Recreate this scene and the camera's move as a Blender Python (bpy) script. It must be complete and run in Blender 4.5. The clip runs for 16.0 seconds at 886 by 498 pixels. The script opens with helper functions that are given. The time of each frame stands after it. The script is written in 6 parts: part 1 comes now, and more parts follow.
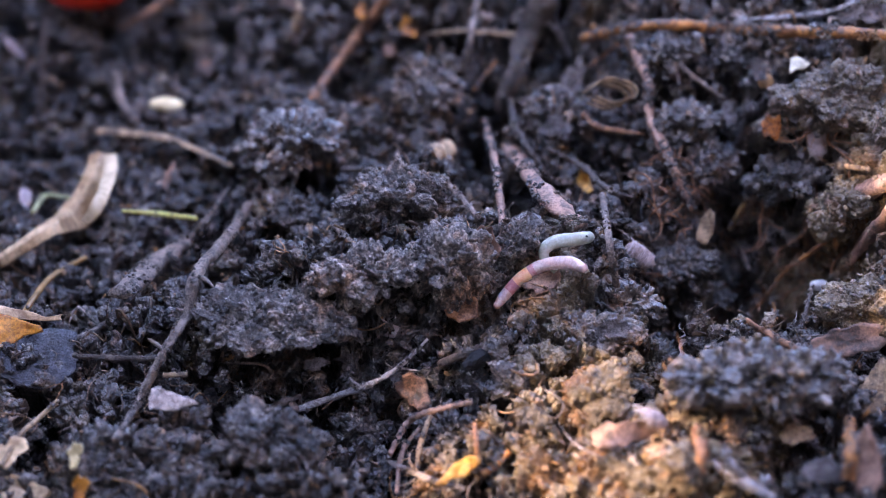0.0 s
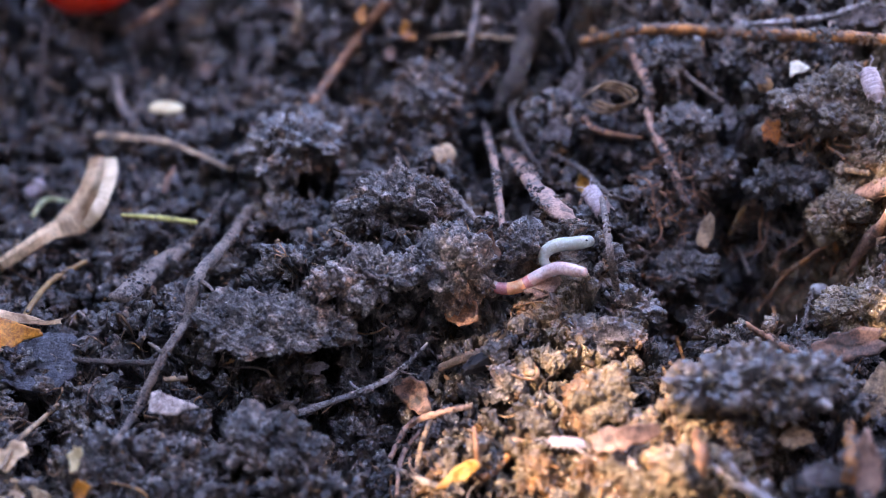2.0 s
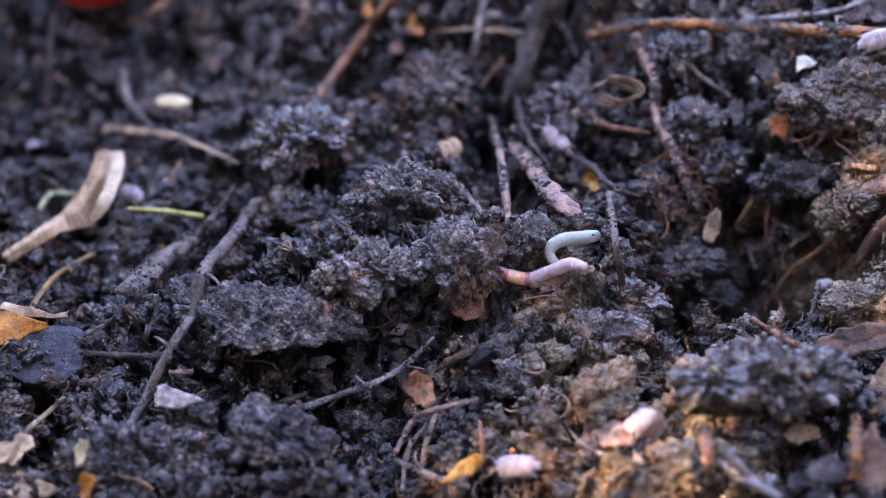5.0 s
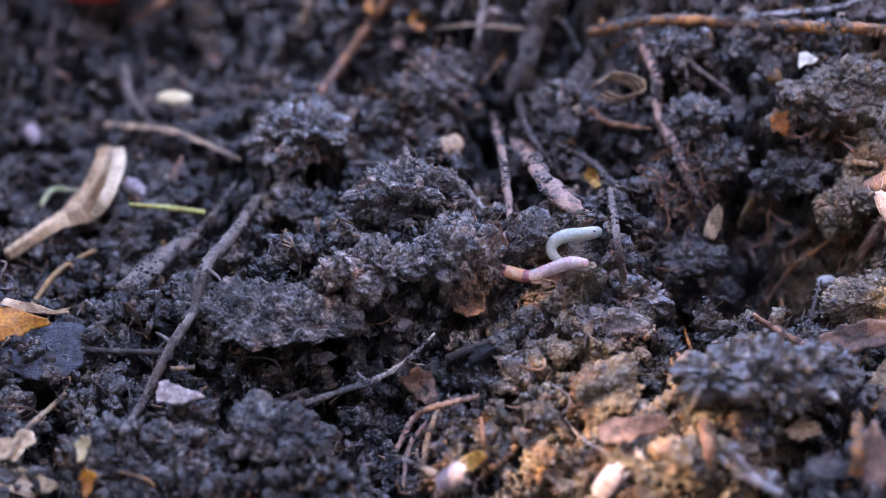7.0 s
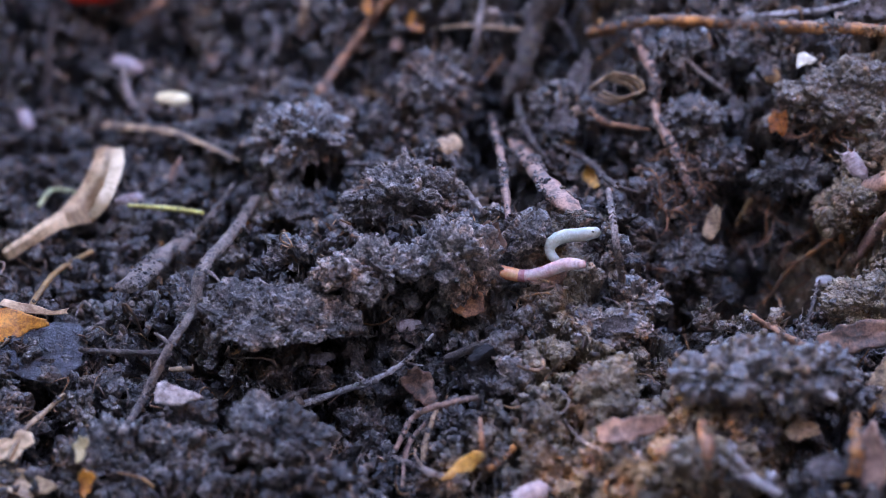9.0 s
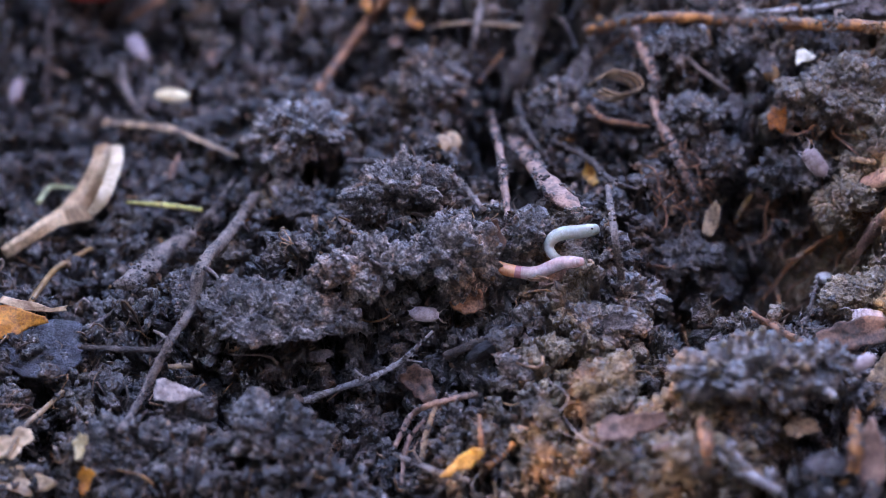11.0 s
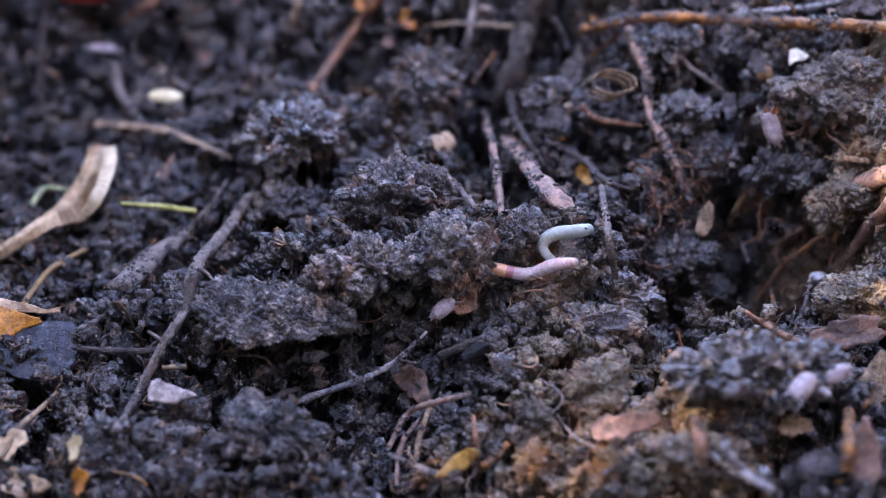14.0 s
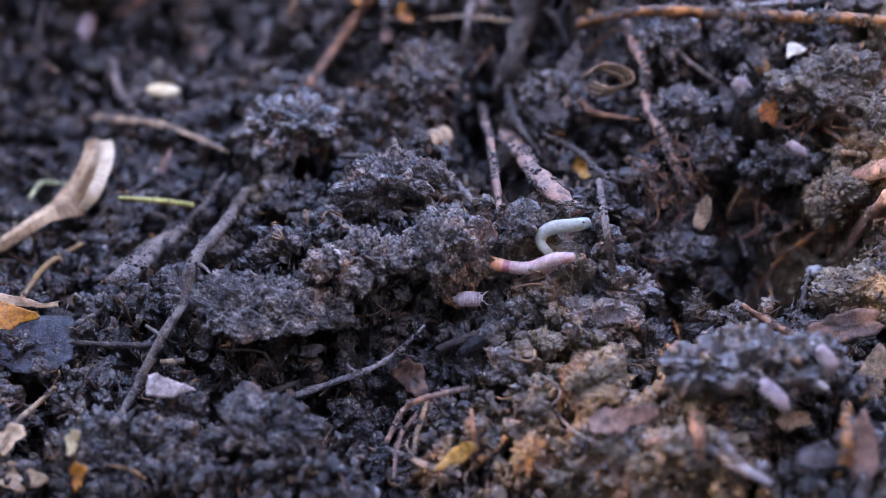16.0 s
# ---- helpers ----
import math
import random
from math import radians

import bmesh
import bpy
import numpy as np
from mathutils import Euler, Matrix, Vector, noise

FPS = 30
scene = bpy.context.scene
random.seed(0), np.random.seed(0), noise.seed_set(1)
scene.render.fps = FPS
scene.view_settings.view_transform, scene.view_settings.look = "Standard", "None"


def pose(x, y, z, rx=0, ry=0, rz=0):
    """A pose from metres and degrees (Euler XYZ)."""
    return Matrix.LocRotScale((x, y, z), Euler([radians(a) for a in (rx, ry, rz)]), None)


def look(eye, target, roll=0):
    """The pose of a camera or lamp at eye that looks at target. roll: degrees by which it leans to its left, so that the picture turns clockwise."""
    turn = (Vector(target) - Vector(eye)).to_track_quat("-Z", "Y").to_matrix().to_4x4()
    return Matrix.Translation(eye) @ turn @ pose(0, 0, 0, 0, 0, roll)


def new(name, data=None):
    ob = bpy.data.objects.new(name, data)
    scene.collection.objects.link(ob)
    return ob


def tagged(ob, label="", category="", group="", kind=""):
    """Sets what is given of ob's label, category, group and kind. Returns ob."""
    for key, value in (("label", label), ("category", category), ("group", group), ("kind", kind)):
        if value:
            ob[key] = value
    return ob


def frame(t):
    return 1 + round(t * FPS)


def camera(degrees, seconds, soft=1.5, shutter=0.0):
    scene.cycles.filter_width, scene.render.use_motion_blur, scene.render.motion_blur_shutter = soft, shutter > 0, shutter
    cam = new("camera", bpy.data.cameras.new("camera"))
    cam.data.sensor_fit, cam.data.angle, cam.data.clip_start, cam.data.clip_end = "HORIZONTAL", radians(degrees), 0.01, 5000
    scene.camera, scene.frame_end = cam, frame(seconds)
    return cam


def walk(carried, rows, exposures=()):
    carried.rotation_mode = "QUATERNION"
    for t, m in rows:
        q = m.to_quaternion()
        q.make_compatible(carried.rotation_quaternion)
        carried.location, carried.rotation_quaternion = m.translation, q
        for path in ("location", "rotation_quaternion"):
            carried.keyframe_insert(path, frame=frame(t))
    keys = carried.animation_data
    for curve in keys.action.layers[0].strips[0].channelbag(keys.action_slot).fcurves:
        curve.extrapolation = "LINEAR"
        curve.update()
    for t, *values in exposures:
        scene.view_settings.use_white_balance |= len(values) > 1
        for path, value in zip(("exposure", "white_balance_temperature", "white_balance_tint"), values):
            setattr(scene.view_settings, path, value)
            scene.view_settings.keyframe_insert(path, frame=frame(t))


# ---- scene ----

cam = camera(26, 16.0, soft=0.55)
cam.data.dof.use_dof = True
cam.data.dof.focus_distance = 0.583
cam.data.dof.aperture_fstop = 5.8
walk(cam, [
    (0, pose(0, -0.4728, 0.3694, 52.000, 0, 0.000)),
    (0.5, pose(0, -0.4728, 0.3694, 52.026, 0, 0.000)),
    (1, pose(0, -0.4728, 0.3694, 52.078, 0, -0.019)),
    (1.5, pose(0, -0.4728, 0.3694, 52.114, 0, -0.019)),
    (2, pose(0, -0.4728, 0.3694, 52.119, 0, 0.000)),
    (2.5, pose(0, -0.4728, 0.3694, 52.093, 0, 0.033)),
    (3, pose(0, -0.4728, 0.3694, 52.047, 0, 0.073)),
    (3.5, pose(0, -0.4728, 0.3694, 52.010, 0, 0.138)),
    (4, pose(0, -0.4728, 0.3694, 51.985, 0, 0.184)),
    (6.5, pose(0, -0.4728, 0.3694, 51.870, 0, 0.276)),
    (7, pose(0, -0.4728, 0.3694, 51.835, 0, 0.289)),
    (7.5, pose(0, -0.4728, 0.3694, 51.809, 0, 0.289)),
    (8, pose(0, -0.4728, 0.3694, 51.809, 0, 0.269)),
    (8.5, pose(0, -0.4728, 0.3694, 51.830, 0, 0.236)),
    (9, pose(0, -0.4728, 0.3694, 51.850, 0, 0.230)),
    (11.5, pose(0, -0.4728, 0.3694, 51.716, 0, 0.171)),
    (12, pose(0, -0.4728, 0.3694, 51.674, 0, 0.131)),
    (12.5, pose(0, -0.4728, 0.3694, 51.664, 0, 0.105)),
    (13, pose(0, -0.4728, 0.3694, 51.690, 0, 0.046)),
    (13.5, pose(0, -0.4728, 0.3694, 51.742, 0, 0.013)),
    (14, pose(0, -0.4728, 0.3694, 51.768, 0, -0.032)),
    (14.5, pose(0, -0.4728, 0.3694, 51.767, 0, -0.046)),
    (15, pose(0, -0.4728, 0.3694, 51.716, 0, -0.079)),
    (15.5, pose(0, -0.4728, 0.3694, 51.654, 0, -0.098)),
    (16, pose(0, -0.4728, 0.3694, 51.587, 0, -0.118)),
], exposures=[(0, 4.04, 6100, 31), (16, 4.04, 6100, 31)])

# world and sun: open shade under a blue sky, sun through gaps in added foliage
SUN_EL, SUN_AZ = 44.0, 243.0         # azimuth counted from +y towards +x
world = bpy.data.worlds.new("sky")
scene.world = world
world.use_nodes = True
wn = world.node_tree
sky = wn.nodes.new("ShaderNodeTexSky")
sky.sky_type, sky.sun_disc = "NISHITA", False
sky.sun_elevation, sky.sun_rotation = radians(SUN_EL), radians(SUN_AZ)
wn.nodes["Background"].inputs["Strength"].default_value = 0.15
wn.links.new(sky.outputs[0], wn.nodes["Background"].inputs["Color"])
SUN_DIR = Vector((math.sin(radians(SUN_AZ)) * math.cos(radians(SUN_EL)),
                  math.cos(radians(SUN_AZ)) * math.cos(radians(SUN_EL)), math.sin(radians(SUN_EL))))
lamp = bpy.data.lights.new("sun", "SUN")
lamp.energy, lamp.angle, lamp.color = 2.5, radians(0.53), (1.0, 0.78, 0.50)
sun = new("sun", lamp)
sun.matrix_world = look(SUN_DIR * 3, (0, 0, 0))

# materials
def material(name, dark, light, scale, rough=(0.5, 0.8), bump=0.4, stretch=(1, 1, 1), bump_scale=2.5,
             spec=0.5, translucent=0.0, local=False, mid=None, vary=0.0, dirt=0.0, relief=0.0008):
    """Two-scale mottled material: colour noise, finer grain, soil on it, bump."""
    m = bpy.data.materials.new(name)
    m.use_nodes = True
    n, l = m.node_tree.nodes, m.node_tree.links
    b = n["Principled BSDF"]
    if local:
        src = n.new("ShaderNodeTexCoord").outputs["Object"]
    else:
        src = n.new("ShaderNodeNewGeometry").outputs["Position"]
    mp = n.new("ShaderNodeMapping")
    mp.inputs["Scale"].default_value = stretch
    l.new(src, mp.inputs["Vector"])

    def tex(s, detail=6, rough_=0.65):
        t = n.new("ShaderNodeTexNoise")
        t.inputs["Scale"].default_value, t.inputs["Detail"].default_value = s, detail
        t.inputs["Roughness"].default_value = rough_
        l.new(mp.outputs[0], t.inputs["Vector"])
        return t

    big, small = tex(scale), tex(scale * 7, 4)
    mix = n.new("ShaderNodeMath")
    mix.operation = "MULTIPLY_ADD"
    mix.inputs[1].default_value = 0.45
    half = n.new("ShaderNodeMath")
    half.operation = "MULTIPLY"
    half.inputs[1].default_value = 0.6
    l.new(big.outputs[0], half.inputs[0])
    l.new(small.outputs[0], mix.inputs[0])
    l.new(half.outputs[0], mix.inputs[2])
    ramp = n.new("ShaderNodeValToRGB")
    e = ramp.color_ramp.elements
    e[0].position, e[0].color = 0.44, (*dark, 1)
    e[1].position, e[1].color = 0.61, (*light, 1)
    if mid:
        k = ramp.color_ramp.elements.new(0.52)
        k.color = (*mid, 1)
    l.new(mix.outputs[0], ramp.inputs[0])
    col = ramp.outputs[0]
    if dirt:
        dn = tex(scale * 0.9, 7, 0.75)
        dr = n.new("ShaderNodeMapRange")
        dr.inputs[1].default_value, dr.inputs[2].default_value = 0.62 - 0.26 * dirt, 0.80 - 0.26 * dirt
        l.new(dn.outputs[0], dr.inputs[0])
        dm = n.new("ShaderNodeMix")
        dm.data_type = "RGBA"
        l.new(dr.outputs[0], dm.inputs[0])
        l.new(col, dm.inputs[6])
        dm.inputs[7].default_value = (0.045, 0.036, 0.030, 1)
        col = dm.outputs[2]
    if vary:
        rand = n.new("ShaderNodeNewGeometry").outputs["Random Per Island"]
        tone = n.new("ShaderNodeMapRange")
        tone.inputs[3].default_value, tone.inputs[4].default_value = 1 - vary, 1 + vary
        l.new(rand, tone.inputs[0])
        hsv = n.new("ShaderNodeHueSaturation")
        l.new(tone.outputs[0], hsv.inputs["Value"])
        sat = n.new("ShaderNodeMath")
        sat.operation = "PINGPONG"
        sat.inputs[1].default_value = 0.09
        l.new(rand, sat.inputs[0])
        warm = n.new("ShaderNodeMath")
        warm.operation = "MULTIPLY_ADD"
        warm.inputs[1].default_value, warm.inputs[2].default_value = 9.0, 0.65
        l.new(sat.outputs[0], warm.inputs[0])
        l.new(warm.outputs[0], hsv.inputs["Saturation"])
        l.new(col, hsv.inputs["Color"])
        col = hsv.outputs[0]
    l.new(col, b.inputs["Base Color"])
    rr = n.new("ShaderNodeMapRange")
    rr.inputs[1].default_value, rr.inputs[2].default_value = 0.35, 0.65
    rr.inputs[3].default_value, rr.inputs[4].default_value = rough
    l.new(big.outputs[0], rr.inputs[0])
    l.new(rr.outputs[0], b.inputs["Roughness"])
    b.inputs["Specular IOR Level"].default_value = spec
    if bump:
        fine = tex(scale * bump_scale, 8, 0.7)
        bp = n.new("ShaderNodeBump")
        bp.inputs["Strength"].default_value = bump
        bp.inputs["Distance"].default_value = relief
        l.new(fine.outputs[0], bp.inputs["Height"])
        l.new(bp.outputs[0], b.inputs["Normal"])
    if translucent:
        b.inputs["Subsurface Weight"].default_value = translucent
        b.inputs["Subsurface Radius"].default_value = (1.0, 0.5, 0.35)
        b.inputs["Subsurface Scale"].default_value = 0.0012
    return m


BARK_GREY = material("grey bark", (0.07, 0.052, 0.042), (0.40, 0.31, 0.25), 260, (0.5, 0.8), 1.0, relief=0.0015, dirt=0.25)
BARK_DARK = material("dark root bark", (0.03, 0.022, 0.017), (0.20, 0.15, 0.12), 300, (0.5, 0.85), 1.0, relief=0.0018, dirt=0.5)
WOOD_BROWN = material("brown wood", (0.09, 0.036, 0.016), (0.42, 0.20, 0.095), 240, (0.45, 0.75), 0.5, dirt=0.35)
WOOD_ORANGE = material("orange wood", (0.08, 0.028, 0.008), (0.55, 0.22, 0.05), 170, (0.4, 0.7), 0.5, dirt=0.62)
WOOD_TAN = material("tan wood", (0.16, 0.095, 0.05), (0.55, 0.37, 0.21), 220, (0.5, 0.8), 0.5, dirt=0.5)
WOOD_PINK = material("pinkish bark", (0.15, 0.08, 0.055), (0.50, 0.30, 0.21), 240, (0.5, 0.8), 0.5, dirt=0.55)
LEAF_TAN = material("dry tan leaf", (0.30, 0.17, 0.08), (0.78, 0.54, 0.30), 60, (0.4, 0.7), 0.4, dirt=0.08)
# cream stands in for the brightly lit panel of the dry leaf
LEAF_LIT = material("cream lit leaf face", (0.50, 0.36, 0.20), (0.80, 0.64, 0.41), 70, (0.4, 0.7), 0.3, dirt=0.02)
LEAF_ORANGE = material("orange dead leaf", (0.30, 0.09, 0.010), (0.78, 0.32, 0.030), 150, (0.3, 0.6), 0.4, dirt=0.25)
LEAF_YELLOW = material("yellow leaf", (0.30, 0.13, 0.02), (0.72, 0.40, 0.07), 150, (0.3, 0.6), 0.35, dirt=0.5)
LEAF_BLUE = material("wet grey leaf", (0.035, 0.035, 0.042), (0.15, 0.147, 0.165), 240, (0.10, 0.30), 1.0, dirt=0.5, relief=0.002)
LEAF_BROWN = material("brown leaf", (0.06, 0.03, 0.02), (0.30, 0.16, 0.10), 170, (0.4, 0.7), 0.5, dirt=0.6)
STEM_YELLOW = material("yellow green stem", (0.36, 0.32, 0.06), (0.72, 0.66, 0.22), 160, (0.3, 0.5), 0.3)
STEM_BROWN = material("ochre brown stem", (0.16, 0.085, 0.025), (0.42, 0.25, 0.09), 160, (0.3, 0.5), 0.3)
STEM_PALE = material("pale green stem", (0.30, 0.30, 0.12), (0.62, 0.62, 0.34), 160, (0.35, 0.6), 0.3)
SEED_CREAM = material("cream seed coat", (0.68, 0.52, 0.24), (0.95, 0.82, 0.50), 120, (0.3, 0.5), 0.2)
SHELL_WHITE = material("white eggshell", (0.42, 0.36, 0.25), (0.72, 0.66, 0.50), 200, (0.4, 0.7), 0.6, dirt=0.35)
STONE_PALE = material("pale stone", (0.55, 0.53, 0.53), (0.80, 0.79, 0.79), 300, (0.3, 0.6), 0.3)
SEED_BLACK = material("black seed coat", (0.004, 0.0035, 0.0035), (0.016, 0.014, 0.014), 300, (0.4, 0.7), 0.8, spec=0.3)
RED_SKIN = material("red fruit skin", (0.60, 0.012, 0.004), (0.85, 0.055, 0.010), 60, (0.2, 0.4), 0.2)
WORM_PINK = material("pink worm skin", (0.58, 0.37, 0.32), (0.80, 0.58, 0.52), 170, (0.16, 0.3), 0.15, spec=0.6, translucent=0.5)
WORM_BAND = material("orange saddle skin", (0.82, 0.36, 0.16), (0.95, 0.52, 0.27), 170, (0.16, 0.3), 0.1, spec=0.6, translucent=0.5)
WORM_RED = material("dark red worm skin", (0.46, 0.17, 0.16), (0.62, 0.30, 0.28), 170, (0.16, 0.3), 0.1, spec=0.6, translucent=0.5)
WORM_WHITE = material("white worm skin", (0.34, 0.345, 0.27), (0.47, 0.48, 0.40), 150, (0.2, 0.35), 0.15, spec=0.55, translucent=0.5)
LOUSE = material("pale grey lilac shell", (0.31, 0.24, 0.23), (0.54, 0.43, 0.41), 420, (0.22, 0.42), 0.35, local=True)
LOUSE_LEG = material("pale woodlouse leg", (0.40, 0.33, 0.31), (0.62, 0.55, 0.52), 420, (0.35, 0.6), 0.2, local=True)
FOLIAGE = material("green foliage", (0.035, 0.06, 0.018), (0.08, 0.13, 0.035), 30, (0.4, 0.6), 0.2)
DEBRIS = material("leaf and wood crumbs", (0.040, 0.025, 0.016), (0.42, 0.27, 0.17), 260, (0.4, 0.75), 0.4, vary=0.8, mid=(0.15, 0.095, 0.062))
LITTER_GREY = material("grey leaf crumbs", (0.04, 0.033, 0.03), (0.34, 0.28, 0.25), 260, (0.14, 0.45), 0.6, vary=0.5, mid=(0.15, 0.12, 0.105), dirt=0.3)
FIBRE = material("fine root fibres", (0.06, 0.038, 0.025), (0.34, 0.23, 0.15), 300, (0.45, 0.75), 0.2, vary=0.6)
GRAIN = material("pale mineral grains", (0.40, 0.36, 0.30), (0.75, 0.70, 0.64), 500, (0.3, 0.6), 0.2, vary=0.3)
FLAKE_LILAC = material("pale grey wet flake", (0.05, 0.042, 0.04), (0.26, 0.22, 0.21), 260, (0.15, 0.45), 1.0, dirt=0.75, relief=0.0014)
BARK_PALE = material("pale grey bark", (0.14, 0.12, 0.115), (0.52, 0.48, 0.46), 220, (0.18, 0.45), 0.8, relief=0.0012, dirt=0.2)
CHIP_PALE = material("pale pinkish bark chip", (0.26, 0.17, 0.13), (0.86, 0.72, 0.62), 320, (0.4, 0.7), 1.0, relief=0.0012, dirt=0.3)
AMBER = material("amber leaf chip", (0.10, 0.022, 0.003), (0.55, 0.17, 0.015), 170, (0.2, 0.45), 0.6, dirt=0.5)

# terrain: a compost heap, as a height over the plan
def fract(a):
    return a - np.floor(a)


def rnd(ix, iy, k):
    """A fixed random number from 0 to 1 for a cell."""
    return fract(np.sin(ix * 127.1 + iy * 311.7 + k * 74.7) * 43758.5453)


def smooth_noise(x, y, k=0.0):
    ix, iy = np.floor(x), np.floor(y)
    fx, fy = x - ix, y - iy
    fx, fy = fx * fx * (3 - 2 * fx), fy * fy * (3 - 2 * fy)
    a, b = rnd(ix, iy, k), rnd(ix + 1, iy, k)
    c, d = rnd(ix, iy + 1, k), rnd(ix + 1, iy + 1, k)
    return (a * (1 - fx) + b * fx) * (1 - fy) + (c * (1 - fx) + d * fx) * fy - 0.5


def lumps(x, y, k=0.0):
    """Rounded crumbs of uneven size packed beside each other, 0 to about 1."""
    x = x + 0.55 * smooth_noise(x * 1.7, y * 1.7, k + 3)
    y = y + 0.55 * smooth_noise(x * 1.7 + 9, y * 1.7 + 4, k + 5)
    ix, iy = np.floor(x), np.floor(y)
    best = np.zeros_like(x)
    for i in (-1, 0, 1):
        for j in (-1, 0, 1):
            cx, cy = ix + i, iy + j
            px, py = cx + 0.1 + 0.8 * rnd(cx, cy, k), cy + 0.1 + 0.8 * rnd(cx, cy, k + 1)
            r = 0.4 + 0.55 * rnd(cx, cy, k + 2)
            d2 = ((x - px) ** 2 + (y - py) ** 2) / (r * r)
            best = np.maximum(best, r * np.sqrt(np.maximum(0, 1 - d2)))
    return best


def hill(x, y, cx, cy, h, rx, ry, turn=0.0, flat=1.0):
    """A mound (or hollow) of height h; flat above 1 gives it a level top and steeper sides."""
    c, s = math.cos(math.radians(turn)), math.sin(math.radians(turn))
    u, v = ((x - cx) * c + (y - cy) * s) / rx, (-(x - cx) * s + (y - cy) * c) / ry
    return h * np.exp(-0.5 * (u * u + v * v) ** flat)


def heap(x, y):
    """The large forms."""
    near = np.exp(-((np.abs(x) / 0.5) ** 4) - (np.abs(y) / 0.5) ** 4)
    z = 0.27 * y * near
    z = z + hill(x, y, -0.14, 0.14, -0.078, 0.10, 0.075)             # back hollow
    z = z + hill(x, y, 0.10, 0.115, 0.013, 0.065, 0.05, 0, 1.5)       # back bank
    z = z + hill(x, y, 0.17, 0.06, 0.014, 0.03, 0.05, 0, 1.5)
    z = z + hill(x, y, 0.103, 0.006, -0.062, 0.028, 0.020, 0, 1.8)    # dark pit
    z = z + hill(x, y, -0.012, -0.012, 0.016, 0.034, 0.013, 8, 1.6)   # crest clod
    z = z + hill(x, y, -0.047, -0.026, 0.016, 0.025, 0.013, 0, 2.0)   # ledge
    z = z + hill(x, y, -0.044, -0.056, -0.026, 0.022, 0.007, 0, 1.5)  # cave under the ledge
    z = z + hill(x, y, 0.040, -0.008, 0.012, 0.016, 0.014, 0, 1.5)    # clod with the worm
    z = z + hill(x, y, 0.048, -0.066, 0.011, 0.040, 0.034, 15, 1.7)   # clay mound
    z = z + hill(x, y, 0.062, -0.040, 0.010, 0.014, 0.009, -10, 1.5)
    z = z + hill(x, y, 0.052, -0.031, 0.012, 0.016, 0.010, 0, 1.5)    # wet clod above the clay
    z = z + hill(x, y, -0.013, -0.078, -0.016, 0.007, 0.025, -12, 1.2)  # dark cleft
    z = z + hill(x, y, 0.095, -0.066, 0.014, 0.022, 0.012, -5, 1.6)   # dark lump
    z = z + hill(x, y, 0.118, -0.096, 0.022, 0.050, 0.020, 0, 1.5)    # near corner
    z = z + hill(x, y, 0.154, -0.030, 0.042, 0.014, 0.050, 8, 1.6)   # side bank
    z = z + hill(x, y, -0.050, 0.062, 0.014, 0.017, 0.014, 0, 1.5)    # far round clods
    z = z + hill(x, y, -0.013, 0.030, 0.010, 0.016, 0.013, 0, 1.6)
    z = z + hill(x, y, -0.013, 0.075, -0.010, 0.020, 0.016)
    z = z + hill(x, y, 0.055, 0.050, -0.016, 0.020, 0.018)            # hollow under the roots
    z = z + hill(x, y, -0.115, 0.012, -0.016, 0.035, 0.022)           # low ground by the leaf
    z = z + hill(x, y, -0.085, -0.085, 0.006, 0.035, 0.014, 0, 1.5)
    z = z + hill(x, y, -0.100, -0.105, -0.004, 0.070, 0.030)
    z = z + hill(x, y, -0.062, -0.086, 0.008, 0.046, 0.013, 0, 1.5)   # clods before the ledge
    z = z + hill(x, y, 0.102, -0.083, -0.022, 0.022, 0.006, 0, 1.3)   # gap below the lump
    z = z + hill(x, y, -0.065, -0.072, -0.008, 0.006, 0.006)
    z = z + hill(x, y, -0.035, -0.094, 0.006, 0.026, 0.016, 0, 1.5)   # low clods before the cleft
    z = z + hill(x, y, 0.016, 0.082, -0.030, 0.010, 0.020, 0, 1.3)      # hollows beside the root
    z = z + hill(x, y, 0.050, 0.100, -0.030, 0.016, 0.018, 0, 1.3)
    z = z + hill(x, y, -0.020, 0.125, -0.016, 0.024, 0.014, 0, 1.3)
    back = hill(x, y, -0.10, 0.13, 1.0, 0.10, 0.06, 0, 2)
    big = lumps(x / 0.032, y / 0.032, 83)
    z = z + back * (0.022 * (big - 0.5) - 0.012 * np.clip(1 - big / 0.3, 0, 1))
    return z


def ground(x, y):
    x, y = np.asarray(x, float), np.asarray(y, float)
    z = heap(x, y)
    a = lumps(x / 0.017, y / 0.017, 11)
    rough = np.clip(0.6 + 1.3 * smooth_noise(x / 0.03, y / 0.03, 40), 0.2, 1.2)
    b = lumps(x / 0.0072, y / 0.0072, 23)
    big = lumps(x / 0.030, y / 0.030, 5)
    z = z + 0.011 * (big - 0.5) - 0.018 * np.clip(1 - big / 0.33, 0, 1)      # clods with deep gaps between
    z = z + 0.011 * (a - 0.45) - 0.021 * np.clip(1 - a / 0.34, 0, 1)
    z = z + rough * (0.008 * (b - 0.4) - 0.010 * np.clip(1 - b / 0.25, 0, 1))
    calm = 1 - hill(x, y, 0.030, -0.012, 0.8, 0.020, 0.016, 0, 2)
    edge = np.exp(-(np.abs(x) / 0.32) ** 8 - (np.abs(y - 0.04) / 0.32) ** 8)     # the far ground is trodden flat
    z = heap(x, y) + (z - heap(x, y)) * calm * edge
    return z


